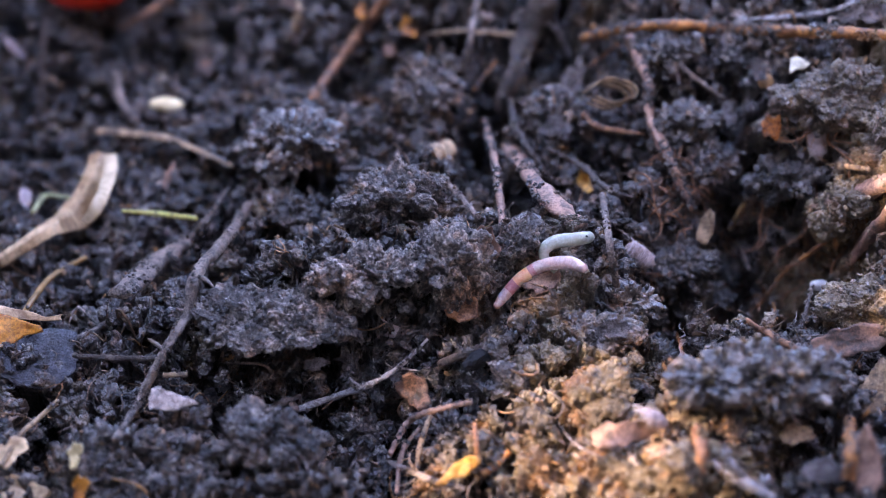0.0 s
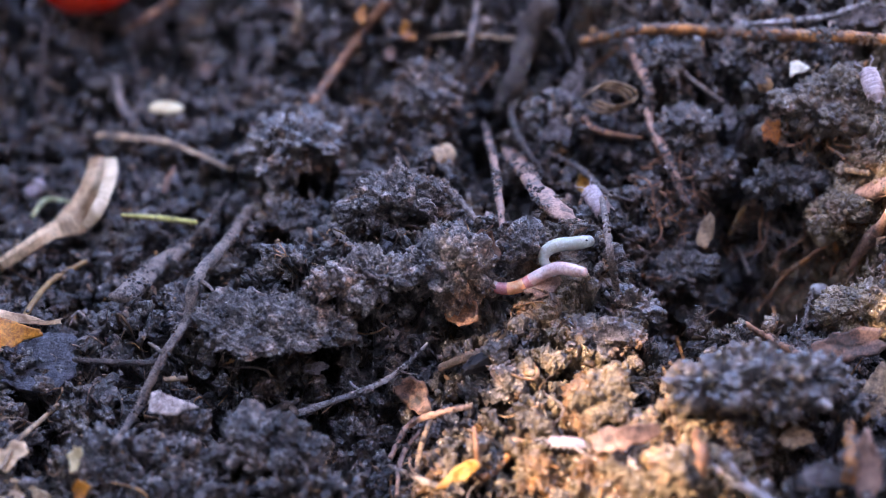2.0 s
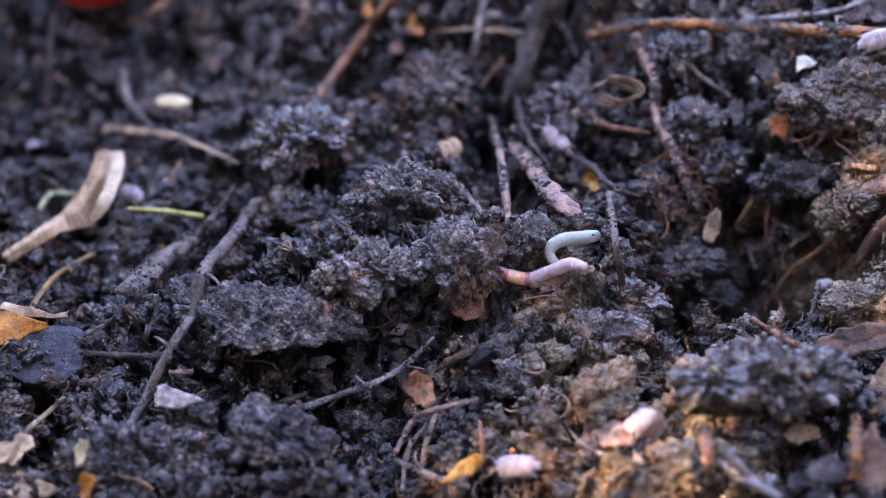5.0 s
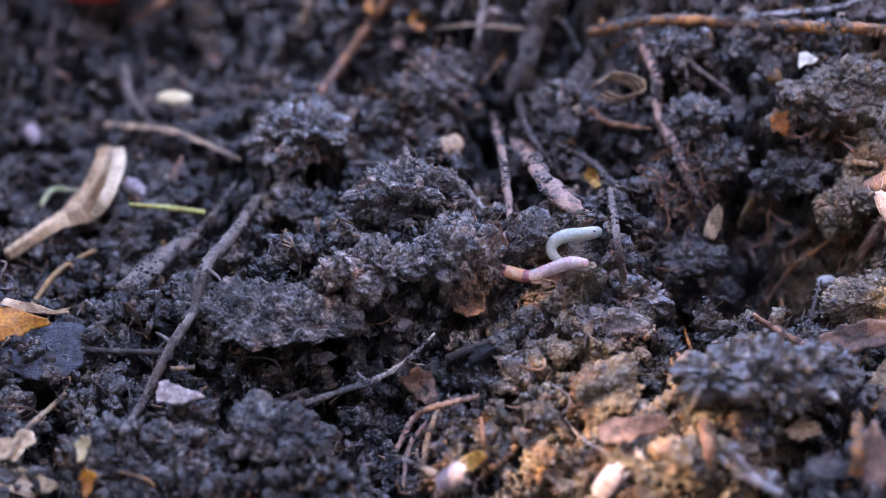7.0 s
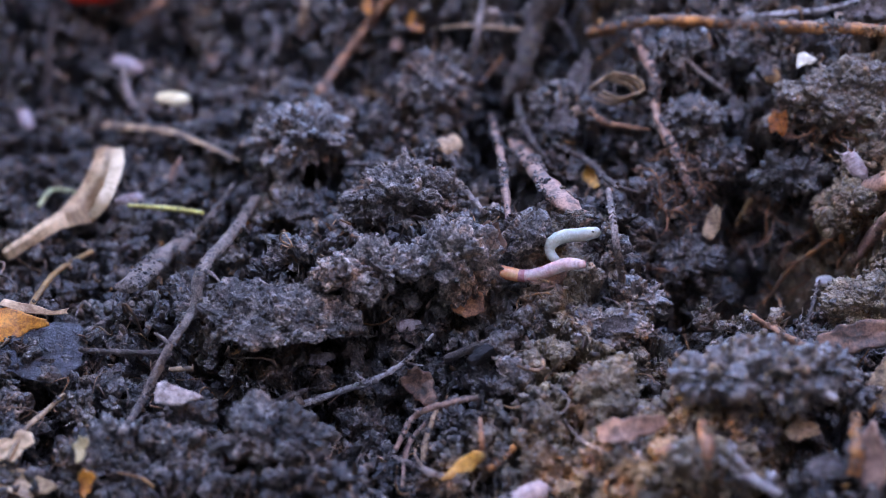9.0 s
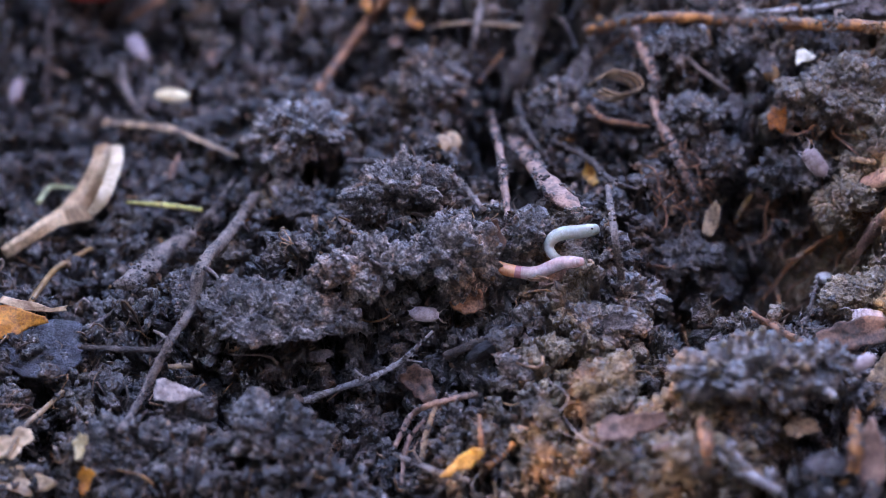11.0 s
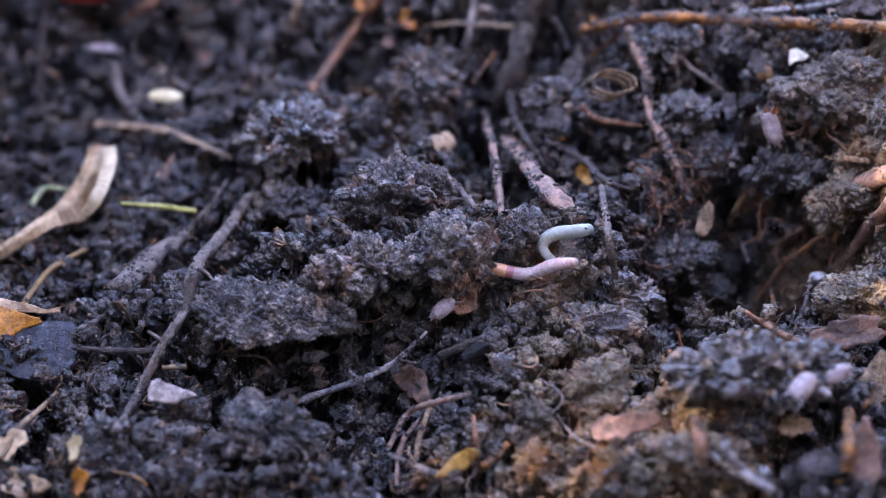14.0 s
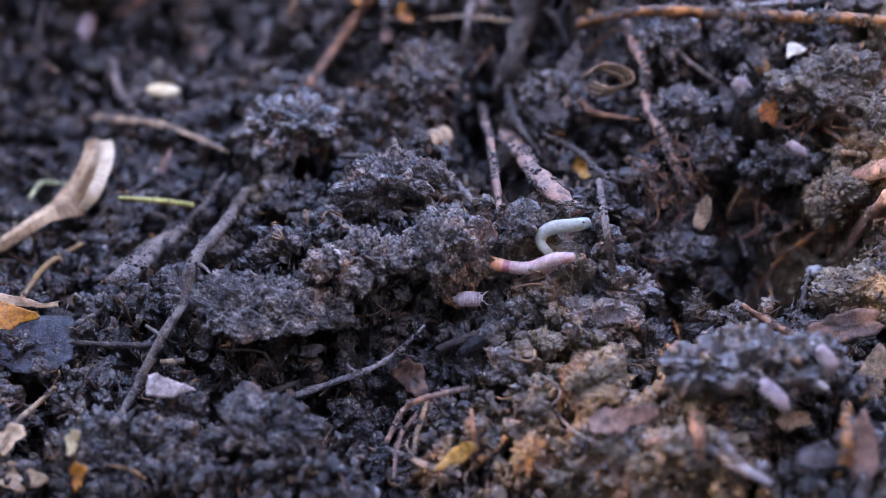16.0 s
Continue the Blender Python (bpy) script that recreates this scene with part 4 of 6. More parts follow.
def scraps():
    G = "leaf and bark scraps"
    dry = tagged(link("dry_leaf", ribbon_bm([at(p) for p in [(-0.1186, 0.0735, 0.012), (-0.1184, 0.0624, 0.011), (-0.1216, 0.058, 0.01), (-0.1258, 0.0506, 0.009), (-0.1292, 0.0296, 0.008), (-0.1362, 0.0215, 0.007), (-0.1456, 0.0192, 0.004)]],
                                      [0.0088, 0.0104, 0.0110, 0.0108, 0.0054, 0.0046, 0.0044], None, 0.0005, 0.0, 48, 12, 0.05, 2, 0.30), LEAF_TAN),
           "curled dry tan leaf lying on the soil", "leaf", G)
    # strip of paler colour where the leaf's panel catches the light
    link("lit_edge", ribbon_bm([at(p) for p in [(-0.1148, 0.0693, 0.0135), (-0.1131, 0.058, 0.013), (-0.1132, 0.0436, 0.012), (-0.1154, 0.0364, 0.0112), (-0.1194, 0.0364, 0.01)]], [0.0042, 0.0050, 0.0046, 0.0044, 0.0030], None, 0.0005, -0.04, 30, 6, 0.08, 4), LEAF_LIT, dry, "cream leaf edge, painted as lit")
    shard("orange_leaf", (-0.1305, -0.0302, 0.005), [(-11, -4), (-10, 4), (-4, 5.2), (2, 3.8), (9, 2.2), (10, 0.4), (4, -1), (0.5, -4.5), (-5, -6.5)], LEAF_ORANGE, "orange brown dead leaf", "leaf", (0.1, -0.6, 0.75), -8, 0.6, 0.5, 5, 2.5, group=G)
    shard("pale_leaf", (-0.1265, -0.0251, 0.009), [(-10, -1.2), (-9, 1.6), (-1, 2.0), (6, 0.4), (11, 0.9), (11, -0.6), (3, -0.9)], LEAF_TAN, "pale curled leaf rim beside an orange leaf", "leaf", (0.1, -0.5, 0.85), -8, 0.5, 0.4, 45, 2.0, group=G)
    flake("wet_leaf", (-0.1221, -0.0396, 0.007), 29, 20, LEAF_BLUE, "wet blue grey leaf in shade", "leaf", (0.08, -0.12, 1.0), 14, 0.6, 0.1, 0.25, 6, 0.05, group=G)
    flake("pale_leaf", (-0.1236, -0.0787, 0.003), 11, 8, LEAF_TAN, "pale tan leaf scrap", "leaf", (0.0, -0.6, 0.8), 40, 0.4, 0.3, 0.35, 7, group=G)
    flake("pale_leaf", (-0.1218, -0.0847, 0.003), 17, 9, LEAF_TAN, "mottled pale leaf on dark soil", "leaf", (0.1, -0.6, 0.8), -20, 0.4, 0.3, 0.3, 8, group=G)
    shard("bark_chip", (-0.0769, -0.0661, 0.009), [(-7, 3.0), (-5, 4.0), (-3, 3.1), (0, 2.4), (4, 1.5), (7, 0.1), (4.6, -0.9), (2.4, -1.1), (1.0, -2.6), (-2, -3.0), (-7, -2.6)], CHIP_PALE, "pale pinkish chip of bark on soil", "chip", (0.05, -0.5, 0.85), -6, 1.3, 0.08, 9, 3.0, group=G)
    shard("amber_chip", (0.1068, 0.0430, 0.001), [(-2.6, -3.5), (-3.2, 1.0), (-1.4, 4.6), (1.2, 3.2), (3.0, 4.2), (3.2, -1.5), (1.6, -5.0), (-0.6, -3.0)], AMBER, "translucent amber brown leaf chip", "chip", (-0.2, -0.8, 0.5), 6, 0.5, 0.2, 10, 2.5, group=G)
    shard("white_chip", (0.1162, 0.0575, 0.005), [(-3.2, -3.4), (-2.4, 3.2), (0, 3.4), (3.8, 0.2), (2.2, -1.2), (-1.2, -1.6)], SHELL_WHITE, "white eggshell chip on soil", "chip", (-0.15, -0.45, 0.85), 0, 0.6, 0.15, 29, 2.5, 0.01, group=G)
    flake("yellow_husk", (0.0461, 0.0404, 0.002), 4.5, 8, LEAF_YELLOW, "small yellow leaf husk", "husk", (0.1, -0.8, 0.5), 10, 0.8, 0.5, 0.3, 12, group=G)
    shard("seed_pod", (0.0864, 0.0280, 0.005), [(-2.4, -4), (-2.2, 2), (0.4, 6.2), (2.4, 4), (2.9, -2), (1, -6), (-1.2, -5.4)], WOOD_TAN, "grey green open seed pod", "pod", (-0.2, -0.8, 0.5), -18, 1.0, 0.4, 13, 2.0, group=G)
    flake("brown_scale", (0.0061, -0.0272, 0.002), 9.5, 8, WOOD_BROWN, "round brown bud scale on a clod", "scale", (0, -0.8, 0.6), 0, 0.8, 0.35, 0.2, 14, 0.3, group=G)
    flake("leaf_scrap", (0.0315, -0.0201, 0.001), 16, 5.5, WOOD_PINK, "pinkish tan leaf scrap under a worm", "leaf", (0.1, -0.7, 0.7), 22, 0.5, 0.2, 0.4, 15, group=G)
    flake("brown_leaf", (0.0123, -0.0127, 0.002), 8, 13, LEAF_BROWN, "brown leaf standing behind a clod", "leaf", (0.1, -0.9, 0.4), -15, 0.4, 0.3, 0.3, 16, group=G)
    flake("red_scale", (-0.0078, -0.0445, 0.002), 10, 11, LEAF_BROWN, "reddish brown leaf scale", "scale", (-0.3, -0.8, 0.5), 20, 0.6, 0.3, 0.3, 17, group=G)
    shard("yellow_leaf", (0.0044, -0.0863, 0.004), [(-7, -3.2), (-4, -0.6), (-1, 1.6), (3, 3.2), (6.4, 2.6), (7.0, 0.8), (4.2, -0.6), (2, -2.4), (-2, -2.0), (-4, -3.6)], LEAF_YELLOW, "golden yellow leaf scrap on clay", "leaf", (-0.1, -0.7, 0.7), 14, 0.5, 0.3, 18, 2.5, group=G)
    tagged(link("pink_plate", ribbon_bm([at((0.0410, -0.0887, 0.006)), at((0.0487, -0.0891, 0.007)), at((0.0605, -0.0811, 0.006))], [0.0045, 0.0070, 0.0062, 0.003], (0.05, 0.75, 0.6), 0.0012, 0.05, 24, 8, 0.18, 6), WOOD_PINK),
           "flat pinkish bark plate on clay", "bark", G)
    flake("tan_plate", (0.1269, -0.0575, 0.004), 11, 16, WOOD_TAN, "old tan bark plate", "bark", (-0.5, -0.6, 0.6), -30, 1.0, 0.15, 0.3, 20, group=G)
    flake("red_plate", (0.1200, -0.0413, 0.004), 22, 10, LEAF_BROWN, "reddish brown bark plate on the bank", "bark", (-0.3, -0.7, 0.6), 10, 1.0, 0.15, 0.3, 21, group=G)
    flake("orange_scrap", (-0.1003, -0.0932, 0.007), 4.5, 7, LEAF_ORANGE, "orange leaf scrap with a white tip", "leaf", (0, -0.8, 0.5), 15, 0.5, 0.3, 0.35, 22, group=G)
    flake("pale_scrap", (-0.1022, -0.0858, 0.006), 4, 6.5, SEED_CREAM, "tiny pale leaf scrap on soil", "scrap", (0, -0.8, 0.5), 0, 0.5, 0.3, 0.4, 23, group=G)
    for k, (p, a, b) in enumerate([((-0.0885, 0.1386, 0.003), 6, 5), ((-0.013, 0.1393, 0.003), 6, 7), ((-0.0567, 0.1583, 0.003), 7, 6), ((-0.0938, 0.0604, 0.003), 9, 3), ((-0.0303, 0.1438, 0.003), 6, 4), ((-0.0425, 0.0509, 0.003), 5, 4), ((-0.0197, 0.1314, 0.003), 5, 4)]):
        flake("rust_scrap", p, a, b, LEAF_ORANGE if k in (1, 4) else LEAF_BROWN, "small rust brown leaf scrap among dark crumbs", "scrap", (0, -0.6, 0.7), 25 * k, 0.5, 0.3, 0.3, 500 + k, group="rust leaf scraps")
    shaving = tagged(new("wood_shaving"), "curled tan wood shaving in a hollow", "shaving", G)
    for k, d in enumerate((0.0, 0.0016, 0.0030)):
        loop = [at(p) + Vector((d, -0.3 * d, d)) for p in ((0.0465, 0.0647, 0.005), (0.0517, 0.0655, 0.006), (0.0595, 0.0640, 0.006), (0.0611, 0.0621, 0.005), (0.0539, 0.0602, 0.005), (0.0479, 0.0615, 0.005))]
        link("strand", ribbon_bm(loop, [0.0012, 0.0018, 0.0018, 0.0016, 0.0012], (0.2, -0.5, 0.8), 0.0004, 0.1, 36, 4, 0.1, k), WOOD_TAN, shaving)
    blob("cream_seed", (-0.1012, 0.1146, 0.002), (13, 5.6, 3.6), SEED_CREAM, "smooth cream coloured flat seed", "seed", turn=-4, seed=1, rough=0.05, lift=0.004)
    blob("black_seed", (0.0103, -0.0489, 0.002), (11, 5, 5), SEED_BLACK, "wrinkled black seed in a gap", "seed", turn=32, seed=2, rough=0.3, sub=4, crumb=0.2)
    blob("white_pebble", (0.1233, 0.0168, 0.003), (6, 3.8, 3.6), STONE_PALE, "small pale smooth pebble", "pebble", seed=3, rough=0.12, lift=0.002)
    blob("red_fruit", (-0.1371, 0.1758, 0.004), (36, 22, 22), RED_SKIN, "shiny red orange fruit skin", "fruit", seed=4, rough=0.06, lift=0.010)
    blob("tan_husk", (-0.0022, 0.0431, 0.002), (6, 7, 4), WOOD_TAN, "crinkled tan seed husk on soil", "husk", seed=5, rough=0.3)
    blob("tan_husk", (0.0015, 0.0618, 0.002), (5, 8, 4), WOOD_TAN, "crinkled tan seed husk on soil", "husk", seed=6, rough=0.3)


sticks()
rootlets()
scraps()


# clods that stand out one by one
def clod_mesh(name, m, size, seed, sub, clay, crust=0.0):
    """An uneven lump of a given size (metres) in the pose m, with the same granules on it as the ground."""
    bm = bmesh.new()
    bmesh.ops.create_icosphere(bm, subdivisions=sub, radius=1)
    v, f = arrays(bm)
    w = np.array([1 + 0.5 * noise.fractal(Vector(c) * 1.15 + Vector((seed * 5.1, 0, 0)), 0.9, 2.1, 3) for c in v])
    p = v * w[:, None] * np.array(size) / 2
    if crust:
        p[:, 2] = np.where(p[:, 2] > 0, p[:, 2] * (1 - 0.45 * crust), p[:, 2])
    W = np.array(m)
    n = v / np.array(size)
    n = (n / np.linalg.norm(n, axis=1)[:, None]) @ W[:3, :3].T
    q = p @ W[:3, :3].T + W[:3, 3]
    b1, b2, bp = cells(q, 0.0085, 30 + seed)
    q = q + n * ((0.0034 - 0.002 * crust) * (0.35 - b1 * b1 + 0.8 * bp * np.clip((b2 - b1) / 0.4, 0, 1)))[:, None]
    q = q + n * (relief(q, np.full(len(q), clay), 0.45 - 0.4 * crust) * 0.62)[:, None]
    me = bpy.data.meshes.new(name)
    me.from_pydata(((q - W[:3, 3]) @ W[:3, :3]).tolist(), [], f.tolist())
    me.shade_smooth()
    set_clay(me, np.full(len(q), clay))
    return me


def clods():
    G = "soil clods"
    made = []

    def clod(p, size, seed, name="soil_clod", label="crumbly dark soil clod", sink=0.3, turn=0, clay=0.0, mat=None, crust=0.0):
        n = Vector((0, -0.4, 0.9)).normalized()
        m = Matrix.Translation(at(p) + n * (size[2] / 2000 * (1 - 2 * sink))) @ frame_of(n, turn).to_4x4()
        big = size[0] * size[1] > 330
        me = clod_mesh(name, m, [s_ / 1000 for s_ in size], seed, 6 if big else 5, clay, crust)
        me.materials.append(mat or EARTH)
        ob = new(name, me)
        ob.matrix_world = m
        made.append((tagged(ob, label, "clod", G), size))

    CL = dict(name="clay_clod", clay=0.85)
    clod((0.0002, -0.0219), (27, 18, 19), 1, mat=EARTH_PALE, sink=0.25, label="crumbly dark soil clod standing over a hollow")
    clod((-0.0242, -0.0281), (28, 15, 13), 2, mat=EARTH_PALE)
    clod((-0.0500, -0.0384), (38, 20, 9), 3, "soil_crust", "flat crusty soil ledge above a dark gap", mat=EARTH_PALE, crust=0.55)
    clod((0.0243, -0.0115), (15, 12, 10), 4, label="small soil clod behind a pale worm")
    clod((0.0548, -0.0197), (19, 14, 13), 5, label="soil clod at the foot of a stalk", mat=EARTH_WET)
    clod((0.0745, 0.0198), (20, 14, 15), 6, label="dark soil clod on the rim of a pit")
    clod((0.0828, 0.0187), (22, 12, 12), 7, label="wet dark soil clod below a rim")
    clod((-0.0499, 0.0539), (30, 20, 20), 8, label="round soil clod among dark crumbs", mat=EARTH_WET)
    clod((-0.0142, 0.0154), (29, 20, 22), 9, label="round smooth soil clod behind a crest", mat=EARTH_PALE)
    clod((-0.0479, 0.0286), (13, 10, 13), 10)
    clod((0.0636, -0.0336), (24, 12, 12), 11, label="cracked brown clay clod in dappled sun", **CL)
    clod((0.0200, -0.0560), (8, 8, 8), 12, "soil_ball", "small round grey soil ball", mat=EARTH_PALE)
    clod((0.0299, -0.0443), (10, 9, 10), 13, label="small brown clay clod", **CL)
    clod((0.0886, -0.0727), (44, 18, 13), 14, label="dark moist soil lump beside a pit", mat=EARTH_WET)
    clod((0.0838, -0.0787), (16, 12, 10), 15)
    clod((0.0281, -0.0842), (15, 11, 11), 16, label="cracked brown clay clod", **CL)
    clod((0.0648, -0.0984), (13, 10, 12), 38, label="small tan clay clod in dappled sun", **CL)
    clod((0.0447, -0.0653), (18, 14, 9), 17, label="small brown clay clod", **CL)
    clod((0.1275, 0.0464), (34, 20, 16), 18, label="grey soil clod on a soil bank", clay=0.4)
    clod((0.0988, 0.0784), (18, 12, 12), 20)
    clod((0.0786, 0.0513), (17, 12, 12), 21)
    clod((0.0890, 0.0437), (18, 12, 14), 22)
    clod((0.1306, 0.0211), (26, 16, 20), 23, label="reddish clay clod on a clay bank", **CL)
    clod((0.1280, -0.0262), (22, 16, 20), 24, label="reddish clay clod on a clay bank", **CL)
    clod((-0.0487, -0.0787), (27, 16, 13), 25, label="wet grey soil clod below a ledge")
    clod((-0.0333, -0.0546), (22, 14, 12), 26, mat=EARTH_PALE)
    clod((-0.0866, -0.0817), (36, 18, 13), 27, label="grey blue crumbly soil clod", mat=EARTH_PALE)
    clod((-0.0263, -0.0498), (14, 10, 12), 28)
    clod((-0.0363, -0.0339), (24, 10, 12), 29, label="dark soil clod inside a gap", sink=0.5)
    clod((-0.0759, -0.0673), (14, 10, 9), 30)
    clod((-0.0057, 0.0901), (24, 18, 16), 37, label="smooth grey soil clod among dark crumbs", mat=EARTH_PALE)
    clod((0.0476, -0.0112), (9, 8, 8), 31)
    clod((-0.0813, -0.0022), (12, 9, 8), 32)
    clod((0.0751, 0.0730), (16, 11, 12), 33)
    clod((0.1100, 0.0348), (20, 12, 12), 35)
    clod((0.0453, -0.0337), (30, 16, 11), 36, label="grey wet soil clod above clay", clay=0.1, mat=EARTH_WET, crust=0.5)
    return made


def instances(name, parts, count, place, mat, label, category, facets=False):
    """Many small pieces in one mesh: parts are (vertices, faces) of unit size; place(i) gives a 4x4 pose."""
    V, L, S, T, off, loops = [], [], [], [], 0, 0
    for i in range(count):
        v, f = parts[i % len(parts)]
        m = place(i)
        V.append(v @ m[:3, :3].T + m[:3, 3])
        L.append(f.ravel() + off)
        S.append(np.arange(len(f)) * f.shape[1] + loops)
        off, loops = off + len(v), loops + f.size
    V, L, S = np.concatenate(V), np.concatenate(L), np.concatenate(S)
    me = bpy.data.meshes.new(name)
    me.vertices.add(len(V))
    me.vertices.foreach_set("co", V.astype(np.float32).ravel())
    me.loops.add(len(L))
    me.loops.foreach_set("vertex_index", L.astype(np.int32))
    me.polygons.add(len(S))
    me.polygons.foreach_set("loop_start", S.astype(np.int32))
    me.update(calc_edges=True)
    if facets:
        me.shade_flat()
    else:
        me.shade_smooth()
    me.materials.append(mat)
    return tagged(new(name, me), label, category, kind="stuff")


def arrays(bm):
    bm.verts.ensure_lookup_table()
    v = np.array([x.co[:] for x in bm.verts])
    f = np.array([[q.index for q in x.verts] for x in bm.faces])
    bm.free()
    return v, f


def turns(rng, n):
    """Random rotations."""
    q = rng.normal(size=(n, 4))
    q /= np.linalg.norm(q, axis=1)[:, None]
    w, x, y, z = q.T
    return np.stack([np.stack([1 - 2 * (y * y + z * z), 2 * (x * y - z * w), 2 * (x * z + y * w)], -1),
                     np.stack([2 * (x * y + z * w), 1 - 2 * (x * x + z * z), 2 * (y * z - x * w)], -1),
                     np.stack([2 * (x * z - y * w), 2 * (y * z + x * w), 1 - 2 * (x * x + y * y)], -1)], 1)


def spots(rng, n, steep=2.0):
    """n places on the near soil, denser on steep faces, with the soil's normal there."""
    hi = GP[:, 2] - heap(GP[:, 0], GP[:, 1])
    w = np.minimum(1 / np.maximum(GN[:, 2], 0.2), 1 + steep) * np.clip(1 + (hi + 0.004) / 0.008, 0.04, 1)
    w = w * (1 - 0.65 * hill(GP[:, 0], GP[:, 1], -0.12, 0.15, 1.0, 0.10, 0.06, 0, 2))
    seen = (np.abs(GP[:, 0]) < 0.16 + 0.17 * GP[:, 1]) & (GP[:, 1] > -0.112) & (GP[:, 1] < 0.206)
    # the worms' bed stays clear
    seen &= ((GP[:, 0] - 0.031) / 0.019) ** 2 + ((GP[:, 1] + 0.010) / 0.013) ** 2 > 1
    w = w * seen
    i = rng.choice(len(GP), n, p=w / w.sum())
    return GP[i], GN[i]


def scatter():
    rng = np.random.default_rng(5)

    def poses(n, sizes, lift, squash=0.7, steep=2.0):
        P, N = spots(rng, n, steep)
        s = sizes(n)
        M = np.zeros((n, 4, 4))
        sc = np.stack([s, s * rng.uniform(squash, 1, n), s * rng.uniform(squash * 0.8, 1, n)], 1)
        M[:, :3, :3] = turns(rng, n) * sc[:, None, :]
        M[:, :3, 3] = P + N * (s * lift)[:, None]
        return M

    def bits(name, shapes, M, label):
        ob = instances(name, shapes, len(M), lambda i: M[i], EARTH_BITS, label, "soil")
        counts = [len(shapes[i % len(shapes)][0]) for i in range(len(M))]
        set_clay(ob.data, np.repeat(sunlit_clay_share(M[:, 0, 3], M[:, 1, 3]), counts))

    big = [arrays(blob_bm(1, 1, 1, 0.6, 60 + k, 3, 0.28)) for k in range(16)]
    bits("soil_lumps", big, poses(1300, lambda n: 0.0014 + 0.0026 * rng.uniform(size=n) ** 2, 0.2), "loose dark soil lumps")
    small = [arrays(blob_bm(1, 1, 1, 0.75, 90 + k, 2, 0.3)) for k in range(24)]
    M2 = poses(5200, lambda n: 0.0005 + 0.0012 * rng.uniform(size=n) ** 1.8, 0.25, 0.5)
    # crumbs stuck on the clods and the sticks too
    on = []
    for ob, size in CLODS:
        me = ob.data
        co = np.array([v.co[:] for v in me.vertices])
        no = np.array([v.normal[:] for v in me.vertices])
        W = np.array(ob.matrix_basis)
        pick = rng.choice(len(co), int(0.36 * size[0] * size[1]) + 12, replace=False)
        p, q = co[pick] @ W[:3, :3].T + W[:3, 3], no[pick] @ W[:3, :3].T
        r = 0.0004 + 0.0010 * rng.uniform(size=len(p)) ** 2
        M = np.zeros((len(p), 4, 4))
        M[:, :3, :3] = turns(rng, len(p)) * (r[:, None] * rng.uniform(0.6, 1, (len(p), 3)))[:, None, :]
        M[:, :3, 3] = p + q * (r * 0.25)[:, None]
        on.append(M)
    for ob, coat in COATED:
        me = ob.data
        co = np.array([v.co[:] for v in me.vertices])
        no = np.array([v.normal[:] for v in me.vertices])
        faces = [q.vertices[:] for q in me.polygons if len(q.vertices) == 4 and q.normal.z > -0.3]
        n = int(sum(q.area for q in me.polygons) * 1e6 * coat * 1.6)
        if not n:
            continue
        pick = np.array(faces)[rng.integers(len(faces), size=n)]
        f, g = rng.uniform(size=(2, n, 1))
        spot = (co[pick[:, 0]] * (1 - f) + co[pick[:, 1]] * f) * (1 - g) + (co[pick[:, 3]] * (1 - f) + co[pick[:, 2]] * f) * g
        out = no[pick[:, 0]]
        held = smooth_noise(spot[:, 0] / 0.004 + spot[:, 2] / 0.006, spot[:, 1] / 0.004, 17) > 0.02
        spot, out = spot[held], out[held]
        n = len(spot)
        r = 0.00025 + 0.0006 * rng.uniform(size=n) ** 2
        M = np.zeros((n, 4, 4))
        M[:, :3, :3] = turns(rng, n) * (r[:, None] * rng.uniform(0.6, 1, (n, 3)))[:, None, :]
        M[:, :3, 3] = spot + out * (r * 0.3)[:, None]
        on.append(M)
    bits("soil_crumbs", small, np.concatenate([M2] + on), "fine dark soil crumbs")
    tiny = [arrays(blob_bm(1, 1, 1, 0.6, 130 + k, 1)) for k in range(8)]
    M4 = poses(160, lambda n: 0.0002 + 0.0005 * rng.uniform(size=n) ** 3, 0.6)
    instances("pale_grains", tiny, len(M4), lambda i: M4[i], GRAIN, "tiny pale mineral grains", "grit")
    return poses, rng


def flake_tri(rng):
    """A small bent scrap of unit size: a jagged fan, doubled for thickness."""
    n = 7
    a = np.sort(rng.uniform(0, 2 * np.pi, n))
    r = rng.uniform(0.5, 1.1, n)
    asp = rng.uniform(0.35, 0.9)
    x, y = r * np.cos(a), r * np.sin(a) * asp
    z = 0.35 * rng.uniform(-1, 1) * x * x + 0.15 * rng.normal(size=n)
    top = np.concatenate([[[0, 0, 0.05]], np.stack([x, y, z + 0.05], 1)])
    v = np.concatenate([top, top - [0, 0, 0.12]])
    f = []
    for j in range(n):
        k = (j + 1) % n
        f += [(0, 1 + j, 1 + k), (n + 1, n + 2 + k, n + 2 + j), (1 + j, n + 2 + j, n + 2 + k), (1 + j, n + 2 + k, 1 + k)]
    return v, np.array(f)


